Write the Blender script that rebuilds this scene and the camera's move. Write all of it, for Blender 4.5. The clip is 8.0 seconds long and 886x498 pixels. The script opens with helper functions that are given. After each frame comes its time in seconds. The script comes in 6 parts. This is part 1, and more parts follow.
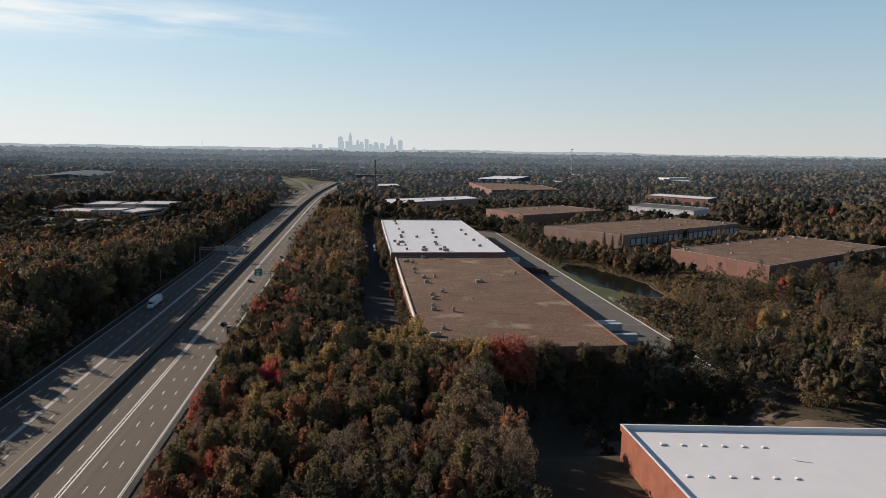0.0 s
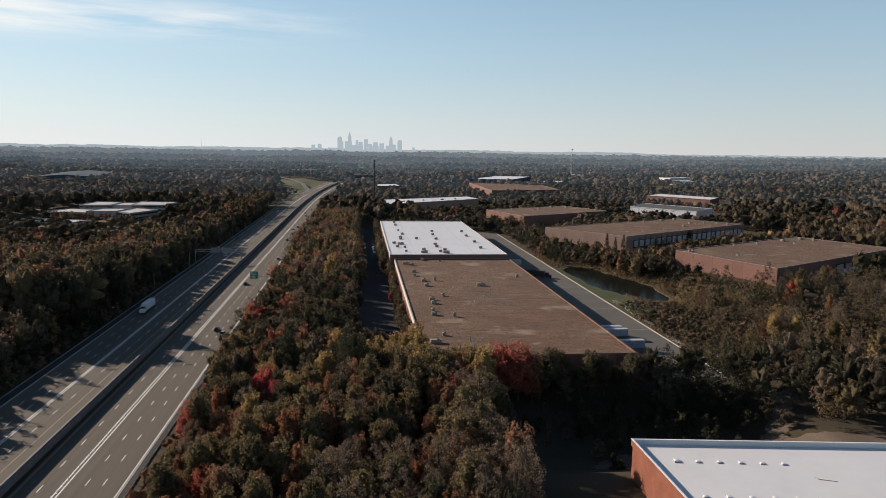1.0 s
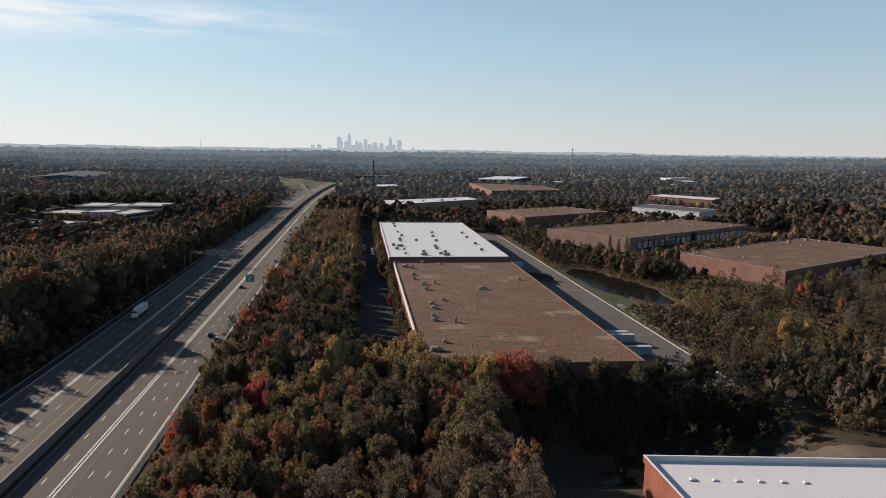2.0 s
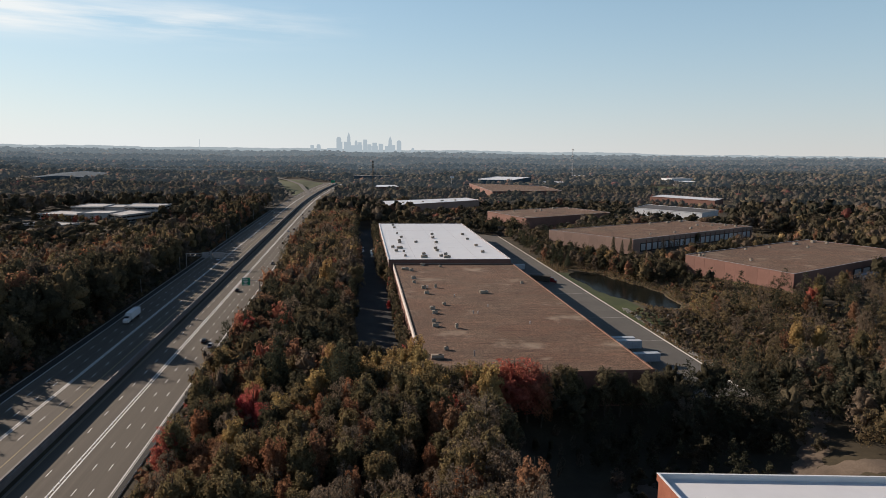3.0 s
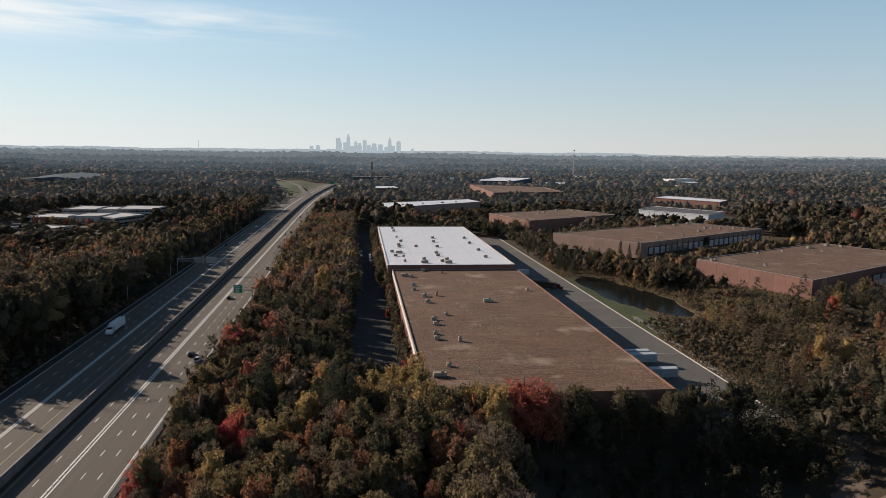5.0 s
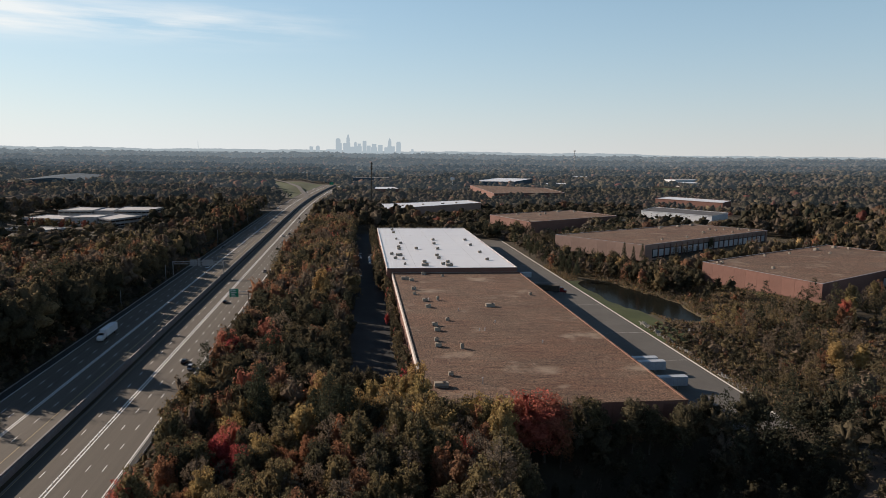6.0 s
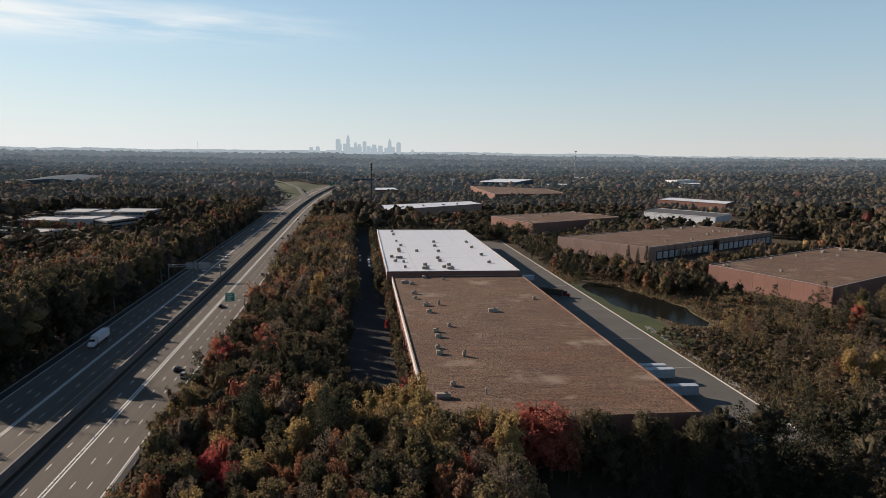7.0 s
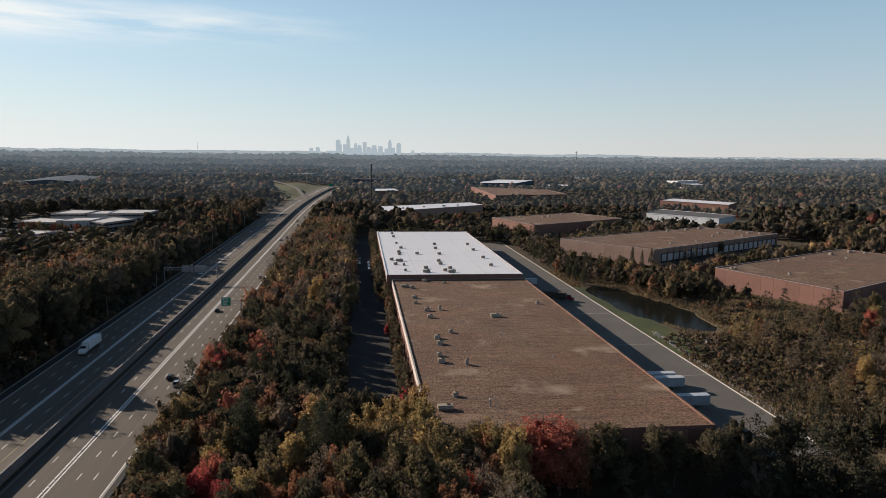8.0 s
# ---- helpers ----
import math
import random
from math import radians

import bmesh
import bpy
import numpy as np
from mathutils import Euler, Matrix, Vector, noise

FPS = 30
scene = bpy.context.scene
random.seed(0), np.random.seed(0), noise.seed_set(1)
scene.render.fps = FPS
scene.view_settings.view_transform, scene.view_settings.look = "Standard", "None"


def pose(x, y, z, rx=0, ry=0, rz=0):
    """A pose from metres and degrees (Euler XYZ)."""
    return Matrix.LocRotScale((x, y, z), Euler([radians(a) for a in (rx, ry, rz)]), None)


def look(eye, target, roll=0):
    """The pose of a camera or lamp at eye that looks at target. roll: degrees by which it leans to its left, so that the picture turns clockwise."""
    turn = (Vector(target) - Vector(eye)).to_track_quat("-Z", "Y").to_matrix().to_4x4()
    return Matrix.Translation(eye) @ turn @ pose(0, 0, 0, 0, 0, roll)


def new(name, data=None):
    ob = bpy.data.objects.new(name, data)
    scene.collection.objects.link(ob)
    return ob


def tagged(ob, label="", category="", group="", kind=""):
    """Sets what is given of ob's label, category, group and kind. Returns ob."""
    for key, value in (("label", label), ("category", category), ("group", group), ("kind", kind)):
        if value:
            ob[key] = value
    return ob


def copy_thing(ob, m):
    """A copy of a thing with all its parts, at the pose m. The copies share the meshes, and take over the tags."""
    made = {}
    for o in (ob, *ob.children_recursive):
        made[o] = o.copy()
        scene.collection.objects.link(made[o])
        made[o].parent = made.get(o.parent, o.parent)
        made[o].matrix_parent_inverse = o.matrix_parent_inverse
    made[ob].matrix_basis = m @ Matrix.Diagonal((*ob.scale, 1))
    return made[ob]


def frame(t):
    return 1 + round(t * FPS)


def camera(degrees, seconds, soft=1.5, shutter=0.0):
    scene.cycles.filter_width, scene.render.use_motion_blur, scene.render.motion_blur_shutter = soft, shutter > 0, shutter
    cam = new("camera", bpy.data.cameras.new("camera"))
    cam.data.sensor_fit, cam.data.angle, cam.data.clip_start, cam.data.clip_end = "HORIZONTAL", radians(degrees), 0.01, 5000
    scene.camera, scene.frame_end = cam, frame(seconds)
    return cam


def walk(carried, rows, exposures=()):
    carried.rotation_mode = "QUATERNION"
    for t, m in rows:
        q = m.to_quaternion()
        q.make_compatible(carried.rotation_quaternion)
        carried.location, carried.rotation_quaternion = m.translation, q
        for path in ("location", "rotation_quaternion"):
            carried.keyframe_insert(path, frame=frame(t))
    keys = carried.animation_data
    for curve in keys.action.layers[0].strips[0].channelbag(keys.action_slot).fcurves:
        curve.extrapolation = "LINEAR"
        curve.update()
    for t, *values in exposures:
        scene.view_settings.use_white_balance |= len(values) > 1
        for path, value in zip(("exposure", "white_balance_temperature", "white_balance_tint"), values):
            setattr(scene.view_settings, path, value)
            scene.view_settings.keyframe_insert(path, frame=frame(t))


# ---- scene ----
cam = camera(66.0, 8.0, soft=0.4)
PATH = [
    (0, (-2.432, -12.875, 75.375), (9.590, 85.348, 61.029), 0.974),
    (0.5, (-2.095, -8.622, 75.355), (9.959, 89.594, 61.011), 0.961),
    (1, (-1.766, -4.401, 75.339), (10.318, 93.810, 61.001), 0.948),
    (1.5, (-1.444, -0.213, 75.326), (10.667, 97.995, 60.997), 0.935),
    (3, (-0.526, 12.156, 75.309), (11.645, 110.361, 61.024), 0.897),
    (3.5, (-0.235, 16.213, 75.31), (11.951, 114.420, 61.046), 0.884),
    (4, (0.048, 20.238, 75.315), (12.245, 118.448, 61.075), 0.871),
    (4.5, (0.323, 24.23, 75.323), (12.527, 122.445, 61.110), 0.858),
    (6, (1.103, 36.01, 75.369), (13.313, 134.248, 61.256), 0.820),
    (6.5, (1.348, 39.872, 75.391), (13.553, 138.120, 61.317), 0.807),
    (7, (1.585, 43.701, 75.417), (13.782, 141.961, 61.385), 0.794),
    (7.5, (1.814, 47.497, 75.447), (14.001, 145.770, 61.461), 0.781),
    (8, (2.036, 51.26, 75.479), (14.209, 149.547, 61.541), 0.769),
]
walk(cam, [(t, look(eye, target, roll)) for t, eye, target, roll in PATH], exposures=[(0.0, 1.0, 6500.0, 10.0), (8.0, 1.0, 6500.0, 10.0)])

# ---- world, sun, exposure ----
SUN_AZ, SUN_EL = radians(143), radians(22)      # direction towards the sun, from +x counter-clockwise
world = bpy.data.worlds.new("world")
scene.world = world
world.use_nodes = True
wn, wl = world.node_tree.nodes, world.node_tree.links
sky = wn.new("ShaderNodeTexSky")
sky.sky_type, sky.sun_disc = "NISHITA", False
sky.sun_elevation, sky.sun_rotation = SUN_EL, radians(90) - SUN_AZ
sky.air_density, sky.dust_density, sky.ozone_density = 1.0, 0.25, 1.2
# pale autumn haze over the blue, and a wisp of cirrus
def sky_math(op, a, b=0.0, c=0.0):
    n = wn.new("ShaderNodeMath")
    n.operation = op
    for sock, v in zip(n.inputs, (a, b, c)):
        if isinstance(v, (int, float)):
            sock.default_value = v
        else:
            wl.new(v, sock)
    return n.outputs[0]


def sky_mix(fac, a, b):
    n = wn.new("ShaderNodeMix")
    n.data_type = "RGBA"
    for sock, v in ((n.inputs[0], fac), (n.inputs[6], a), (n.inputs[7], b)):
        if isinstance(v, (int, float)):
            sock.default_value = v
        elif isinstance(v, tuple):
            sock.default_value = (*v, 1)
        else:
            wl.new(v, sock)
    return n.outputs[2]


w_tc, w_xyz, w_map, w_noise = (wn.new(k) for k in ("ShaderNodeTexCoord", "ShaderNodeSeparateXYZ", "ShaderNodeMapping", "ShaderNodeTexNoise"))
wl.new(w_tc.outputs["Generated"], w_xyz.inputs[0])
wl.new(w_tc.outputs["Generated"], w_map.inputs[0])
w_map.inputs["Scale"].default_value, w_map.inputs["Rotation"].default_value = (3.5, 3.5, 38.0), (0.0, 0.06, 0.0)
w_noise.inputs["Scale"].default_value, w_noise.inputs["Detail"].default_value, w_noise.inputs["Roughness"].default_value = 1.3, 7, 0.55
wl.new(w_map.outputs[0], w_noise.inputs["Vector"])
sx, sz = w_xyz.outputs[0], w_xyz.outputs[2]
axis = sky_math("ADD", sky_math("MULTIPLY", sx, -0.032), sz)
veil = sky_math("EXPONENT", sky_math("MULTIPLY", sky_math("POWER", sky_math("DIVIDE", sky_math("SUBTRACT", axis, 0.169), 0.021), 2.0), -1.0))
reach = sky_math("SMOOTH_MIN", 1.0, sky_math("MAXIMUM", 0.0, sky_math("DIVIDE", sky_math("SUBTRACT", 0.02, sx), 0.26)), 0.1)
wisp = sky_math("MAXIMUM", 0.0, sky_math("MULTIPLY", sky_math("SUBTRACT", w_noise.outputs[0], 0.36), 3.9))
cirrus = sky_math("MINIMUM", 0.85, sky_math("MULTIPLY", sky_math("MULTIPLY", wisp, veil), reach))
low = sky_math("EXPONENT", sky_math("MULTIPLY", sky_math("ABSOLUTE", sz), -9.0))
thin = sky_math("MULTIPLY", 0.62, sky_math("EXPONENT", sky_math("MULTIPLY", sky_math("POWER", sky_math("DIVIDE", sz, 0.33), 2.0), -1.0)))
deep = sky_math("MULTIPLY", 0.74, sky_math("MINIMUM", 1.0, sky_math("MAXIMUM", 0.0, sky_math("MULTIPLY_ADD", sz, 2.4, -0.5))))
clear = sky_mix(deep, sky_mix(thin, sky.outputs[0], (2.3, 4.7, 6.6)), (0.25, 0.6, 1.3))
hazy = sky_mix(sky_math("MULTIPLY_ADD", low, 0.78, 0.02), clear, sky_mix(sky_math("MINIMUM", 1.0, sky_math("MAXIMUM", 0.0, sky_math("MULTIPLY_ADD", sx, 1.1, 0.35))), (7.3, 7.5, 7.6), (6.1, 5.8, 5.5)))
wl.new(sky_mix(cirrus, hazy, (8.2, 8.3, 8.2)), wn["Background"].inputs["Color"])
wn["Background"].inputs["Strength"].default_value = 0.0565
sun = new("sun", bpy.data.lights.new("sun", "SUN"))
sun.data.energy, sun.data.angle, sun.data.color = 3.7, radians(0.6), (1.0, 0.83, 0.69)
toward = Vector((math.cos(SUN_AZ) * math.cos(SUN_EL), math.sin(SUN_AZ) * math.cos(SUN_EL), math.sin(SUN_EL)))
sun.matrix_world = look(toward * 200, (0, 0, 0))


# ---- materials ----
def ramp(nt, fac, stops):
    r = nt.nodes.new("ShaderNodeValToRGB")
    while len(r.color_ramp.elements) < len(stops):
        r.color_ramp.elements.new(0.5)
    for e, (p, c) in zip(r.color_ramp.elements, stops):
        e.position, e.color = p, (*c, 1)
    nt.links.new(fac, r.inputs[0])
    return r.outputs[0]


def noise_node(nt, scale, detail=4.0, rough=0.6, stretch=(1, 1, 1), space="Object"):
    tc, mp, n = (nt.nodes.new(k) for k in ("ShaderNodeTexCoord", "ShaderNodeMapping", "ShaderNodeTexNoise"))
    mp.inputs["Scale"].default_value = stretch
    n.inputs["Scale"].default_value, n.inputs["Detail"].default_value, n.inputs["Roughness"].default_value = scale, detail, rough
    nt.links.new(tc.outputs[space], mp.inputs[0])
    nt.links.new(mp.outputs[0], n.inputs["Vector"])
    return n.outputs[0]


def mixed(nt, a, b, fac, mode="MULTIPLY"):
    m = nt.nodes.new("ShaderNodeMix")
    m.data_type, m.blend_type = "RGBA", mode
    for s, v in ((m.inputs[0], fac), (m.inputs[6], a), (m.inputs[7], b)):
        if isinstance(v, (int, float)):
            s.default_value = v
        elif isinstance(v, tuple):
            s.default_value = (*v, 1)
        else:
            nt.links.new(v, s)
    return m.outputs[2]


def surface(name, dark, light, scale=0.5, fine=8.0, rough=0.85, metal=0.0, bump=0.2, stretch=(1, 1, 1), jitter=0.0, spec=0.3, speck=0.72):
    """A worn surface: two scales of noise between a dark and a light base colour, fine relief, and a little change from piece to piece."""
    mat = bpy.data.materials.new(name)
    mat.use_nodes = True
    nt = mat.node_tree
    p = nt.nodes["Principled BSDF"]
    big = ramp(nt, noise_node(nt, scale, 5, 0.65, stretch), [(0.3, dark), (0.7, light)])
    small = ramp(nt, noise_node(nt, fine, 3, 0.7), [(0.25, (speck, speck, speck)), (0.75, (1, 1, 1))])
    col = mixed(nt, big, small, 1.0)
    if jitter:
        oi, v = nt.nodes.new("ShaderNodeObjectInfo"), nt.nodes.new("ShaderNodeMapRange")
        v.inputs[3].default_value, v.inputs[4].default_value = 1 - jitter, 1 + jitter
        nt.links.new(oi.outputs["Random"], v.inputs[0])
        col = mixed(nt, col, v.outputs[0], 1.0)
    nt.links.new(col, p.inputs["Base Color"])
    p.inputs["Roughness"].default_value, p.inputs["Metallic"].default_value = rough, metal
    p.inputs["Specular IOR Level"].default_value = spec
    if bump:
        b = nt.nodes.new("ShaderNodeBump")
        b.inputs["Strength"].default_value, b.inputs["Distance"].default_value = bump, 0.05
        nt.links.new(noise_node(nt, fine, 4), b.inputs["Height"])
        nt.links.new(b.outputs[0], p.inputs["Normal"])
    return mat


def foliage(name, a, b, c, through_light=0.35, air=None, fleck=(0.7, 0.98, 1.28), grain=1.6, relief=0.7, depth=0.4):
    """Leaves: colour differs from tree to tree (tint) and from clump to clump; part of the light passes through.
    air: beyond 900 m, share and colour of haze painted in as emission."""
    mat = bpy.data.materials.new(name)
    mat.use_nodes = True
    nt = mat.node_tree
    nt.nodes.remove(nt.nodes["Principled BSDF"])
    at, oi, ge, ad, fr = (nt.nodes.new(k) for k in ("ShaderNodeAttribute", "ShaderNodeObjectInfo", "ShaderNodeNewGeometry", "ShaderNodeMath", "ShaderNodeMath"))
    at.attribute_name = "tint"
    ad.operation, fr.operation = "ADD", "FRACT"
    nt.links.new(at.outputs["Fac"], ad.inputs[0])
    nt.links.new(oi.outputs["Random"], ad.inputs[1])
    nt.links.new(ad.outputs[0], fr.inputs[0])
    tree = ramp(nt, fr.outputs[0], [(0.0, a), (0.5, b), (1.0, c)])
    leaf = ramp(nt, ge.outputs["Random Per Island"], [(p, (v, v * 0.985, v * 0.95)) for p, v in zip((0.0, 0.7, 1.0), fleck)])
    col = mixed(nt, tree, leaf, 1.0)
    if grain:
        spot = noise_node(nt, grain, 3, 0.7)
        col = mixed(nt, col, ramp(nt, spot, [(0.3, (0.55, 0.56, 0.58)), (0.7, (1.4, 1.38, 1.32))]), 1.0)
    d, tr, mx = (nt.nodes.new(k) for k in ("ShaderNodeBsdfDiffuse", "ShaderNodeBsdfTranslucent", "ShaderNodeMixShader"))
    mx.inputs[0].default_value = through_light
    for s in (d, tr):
        nt.links.new(col, s.inputs["Color"])
    if relief:
        bp = nt.nodes.new("ShaderNodeBump")
        bp.inputs["Strength"].default_value, bp.inputs["Distance"].default_value = relief, depth
        nt.links.new(noise_node(nt, grain, 3, 0.65), bp.inputs["Height"])
        nt.links.new(bp.outputs[0], d.inputs["Normal"])
    nt.links.new(d.outputs[0], mx.inputs[1])
    nt.links.new(tr.outputs[0], mx.inputs[2])
    out = mx.outputs[0]
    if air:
        out = painted_haze(nt, out, *air)
    nt.links.new(out, nt.nodes["Material Output"].inputs["Surface"])
    return mat


# Mixes emission into a shader: aerial haze painted into the material itself.
def painted_haze(nt, shader, share, colour):
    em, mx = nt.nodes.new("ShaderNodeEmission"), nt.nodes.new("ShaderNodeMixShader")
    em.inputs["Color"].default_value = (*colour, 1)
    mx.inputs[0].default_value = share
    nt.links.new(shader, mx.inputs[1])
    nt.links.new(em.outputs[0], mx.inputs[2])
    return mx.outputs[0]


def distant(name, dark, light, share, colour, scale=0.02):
    """A surface of the backdrop, kilometres away, with haze mixed in as emission."""
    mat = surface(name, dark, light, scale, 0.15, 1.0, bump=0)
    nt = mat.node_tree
    nt.links.new(painted_haze(nt, nt.nodes["Principled BSDF"].outputs[0], share, colour), nt.nodes["Material Output"].inputs["Surface"])
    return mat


ASPHALT = surface("worn_asphalt", (0.084, 0.073, 0.058), (0.122, 0.107, 0.086), 0.16, 5, 0.9, stretch=(2.6, 0.03, 1))
CONCRETE_ROAD = surface("worn_concrete_paving", (0.13, 0.115, 0.1), (0.19, 0.17, 0.15), 0.35, 5, 0.9, stretch=(2, 0.05, 1))
LOT = surface("lot_paving", (0.095, 0.09, 0.08), (0.13, 0.123, 0.11), 0.06, 4, 0.9)
# Old asphalt, coloured below its real tone to deepen the side lot's shade.
DARKENED_LOT = surface("old_asphalt_lot", (0.02, 0.02, 0.02), (0.04, 0.04, 0.038), 0.08, 4, 0.9)
PAINT = surface("road_paint_white", (0.62, 0.62, 0.6), (0.8, 0.8, 0.78), 1.0, 12, 0.7, bump=0)
YELLOW = surface("road_paint_yellow", (0.3, 0.23, 0.12), (0.4, 0.31, 0.16), 1.0, 12, 0.7, bump=0)
CONCRETE = surface("barrier_concrete", (0.17, 0.165, 0.16), (0.26, 0.25, 0.24), 0.4, 6, 0.9)
CURB = surface("curb_concrete", (0.4, 0.39, 0.36), (0.55, 0.53, 0.49), 0.4, 6, 0.9)
GROUND = surface("forest_floor", (0.03, 0.025, 0.016), (0.075, 0.06, 0.035), 0.04, 1.2, 1.0, bump=0.5)
GRASS = surface("mown_grass", (0.04, 0.055, 0.018), (0.07, 0.085, 0.028), 0.08, 2.0, 1.0)
MEADOW = surface("dry_meadow", (0.055, 0.044, 0.024), (0.12, 0.093, 0.05), 0.06, 1.5, 1.0, bump=0.6)
DIRT = surface("bare_dirt", (0.085, 0.066, 0.05), (0.16, 0.125, 0.095), 0.12, 2, 1.0)
def gravel_roof():
    """Reddish-brown roof gravel: pale worn patches, darker streaks across the roof, coarse speckle."""
    mat = surface("gravel_roof", (0.122, 0.077, 0.054), (0.188, 0.128, 0.091), 0.035, 0.5, 0.95, bump=0.0, speck=0.8)
    nt = mat.node_tree
    p = nt.nodes["Principled BSDF"]
    col = p.inputs["Base Color"].links[0].from_socket
    streak = ramp(nt, noise_node(nt, 0.55, 6, 0.75, (0.16, 1.5, 1)), [(0.36, (0.6, 0.54, 0.52)), (0.5, (1, 1, 1)), (0.68, (1.12, 1.1, 1.04))])
    rusty = ramp(nt, noise_node(nt, 0.045, 5, 0.75, (0.7, 1.3, 1)), [(0.4, (0.9, 0.93, 0.92)), (0.62, (0.96, 0.84, 0.78))])
    col = mixed(nt, col, rusty, 1.0)
    grit = ramp(nt, noise_node(nt, 2.2, 2.0, 0.85), [(0.36, (0.22, 0.2, 0.2)), (0.66, (1.75, 1.72, 1.66))])
    pale = ramp(nt, noise_node(nt, 0.06, 3, 0.6), [(0.58, (0, 0, 0)), (0.72, (0.55, 0.55, 0.55))])
    col = mixed(nt, mixed(nt, col, streak, 1.0), grit, 1.0)
    nt.links.new(mixed(nt, col, (0.3, 0.24, 0.18), pale, "MIX"), p.inputs["Base Color"])
    return mat


GRAVEL_ROOF = gravel_roof()
WHITE_ROOF = surface("white_membrane_roof", (0.58, 0.59, 0.61), (0.64, 0.645, 0.65), 0.03, 0.15, 0.42, bump=0.0, speck=0.92)
WALL_BROWN = surface("brown_panel_wall", (0.165, 0.086, 0.068), (0.21, 0.112, 0.09), 0.12, 3, 0.85, jitter=0.1)
WALL_TAN = surface("tan_panel_wall", (0.23, 0.155, 0.128), (0.3, 0.205, 0.17), 0.12, 3, 0.85, jitter=0.08)
PALE_WALL = surface("pale_panel_wall", (0.5, 0.44, 0.4), (0.62, 0.57, 0.53), 0.1, 3, 0.8, jitter=0.08)
TAN_COPING = surface("tan_coping", (0.3, 0.27, 0.23), (0.4, 0.36, 0.31), 0.3, 6, 0.7, 0, 0.05)
BRICK_WALL = surface("red_brick_wall", (0.19, 0.066, 0.04), (0.26, 0.098, 0.06), 0.3, 4, 0.9)
METAL = surface("galvanised_metal", (0.3, 0.3, 0.31), (0.45, 0.45, 0.46), 0.8, 8, 0.5, 0.6, 0.05)
UNIT_METAL = surface("painted_unit_metal", (0.27, 0.225, 0.17), (0.37, 0.315, 0.24), 0.8, 8, 0.6, 0, 0.05)
WHITE_METAL = surface("white_painted_metal", (0.62, 0.64, 0.66), (0.78, 0.8, 0.82), 0.5, 6, 0.5, 0, 0.05)
DARK = surface("dark_opening", (0.012, 0.012, 0.013), (0.022, 0.022, 0.023), 0.5, 5, 0.8)
BARK = surface("bark", (0.05, 0.04, 0.03), (0.11, 0.09, 0.07), 1.5, 10, 1.0)
LEAF_COLOURS = [
    ("leaves_dark_green", (0.053, 0.054, 0.034), (0.067, 0.065, 0.04), (0.087, 0.079, 0.049), 0.32),
    ("leaves_olive", (0.11, 0.096, 0.05), (0.14, 0.115, 0.056), (0.165, 0.128, 0.06), 0.32),
    ("leaves_yellow", (0.25, 0.195, 0.075), (0.3, 0.215, 0.075), (0.3, 0.195, 0.072), 0.32),
    ("leaves_orange_brown", (0.2, 0.1, 0.056), (0.25, 0.11, 0.054), (0.2, 0.115, 0.066), 0.32),
    ("leaves_red", (0.3, 0.072, 0.054), (0.35, 0.086, 0.06), (0.3, 0.105, 0.068), 0.42),
    ("leaves_grey_brown", (0.12, 0.1, 0.076), (0.145, 0.115, 0.084), (0.16, 0.125, 0.088), 0.3),
    ("needles_pine", (0.04, 0.05, 0.032), (0.052, 0.06, 0.038), (0.062, 0.068, 0.042), 0.2),
    ("leaves_crimson", (0.3, 0.045, 0.05), (0.36, 0.055, 0.062), (0.33, 0.075, 0.07), 0.4),
]


def dulled(c, share, cast, gain):
    """Late-autumn leaves: the plain colour greyed and dried a little."""
    m = (c[0] + c[1] + c[2]) / 3
    return tuple(gain * ((1 - share) * v + share * m * k) for v, k in zip(c, cast))


def palette(share, cast, gain=1.12):
    return [(n, dulled(a, share, cast, gain), dulled(b, share, cast, gain), dulled(c, share, cast, gain), t * 1.35) for n, a, b, c, t in LEAF_COLOURS]


LEAVES = [foliage(*row) for row in palette(0.22, (1.2, 0.95, 0.88), 1.32)]
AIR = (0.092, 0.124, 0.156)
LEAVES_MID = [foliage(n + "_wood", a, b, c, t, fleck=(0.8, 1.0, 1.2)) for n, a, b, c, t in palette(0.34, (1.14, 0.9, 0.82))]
# Far leaves: greyed more, and haze mixed in as emission that grows with distance.
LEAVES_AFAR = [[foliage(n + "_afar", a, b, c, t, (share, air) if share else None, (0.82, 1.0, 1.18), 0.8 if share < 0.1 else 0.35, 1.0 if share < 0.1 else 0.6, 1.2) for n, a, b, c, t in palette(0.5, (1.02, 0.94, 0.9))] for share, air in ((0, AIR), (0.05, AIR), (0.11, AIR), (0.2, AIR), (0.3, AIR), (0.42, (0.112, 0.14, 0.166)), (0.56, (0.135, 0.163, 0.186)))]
# Far land carries painted haze: a third of its shader is emission.
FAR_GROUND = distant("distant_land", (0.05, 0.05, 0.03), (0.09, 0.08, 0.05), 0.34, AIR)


# ---- mesh helpers ----
def mesh_ob(name, bm, material, parent=None, label=""):
    me = bpy.data.meshes.new(name)
    bm.to_mesh(me)
    bm.free()
    for m in material if isinstance(material, (list, tuple)) else (material,):
        me.materials.append(m)
    ob = new(name, me)
    if parent is not None:
        ob.parent = parent
    if label:
        ob["label"] = label
    return ob


def part(name, bm, material, parent, label=""):
    return mesh_ob(name, bm, material, parent, label)


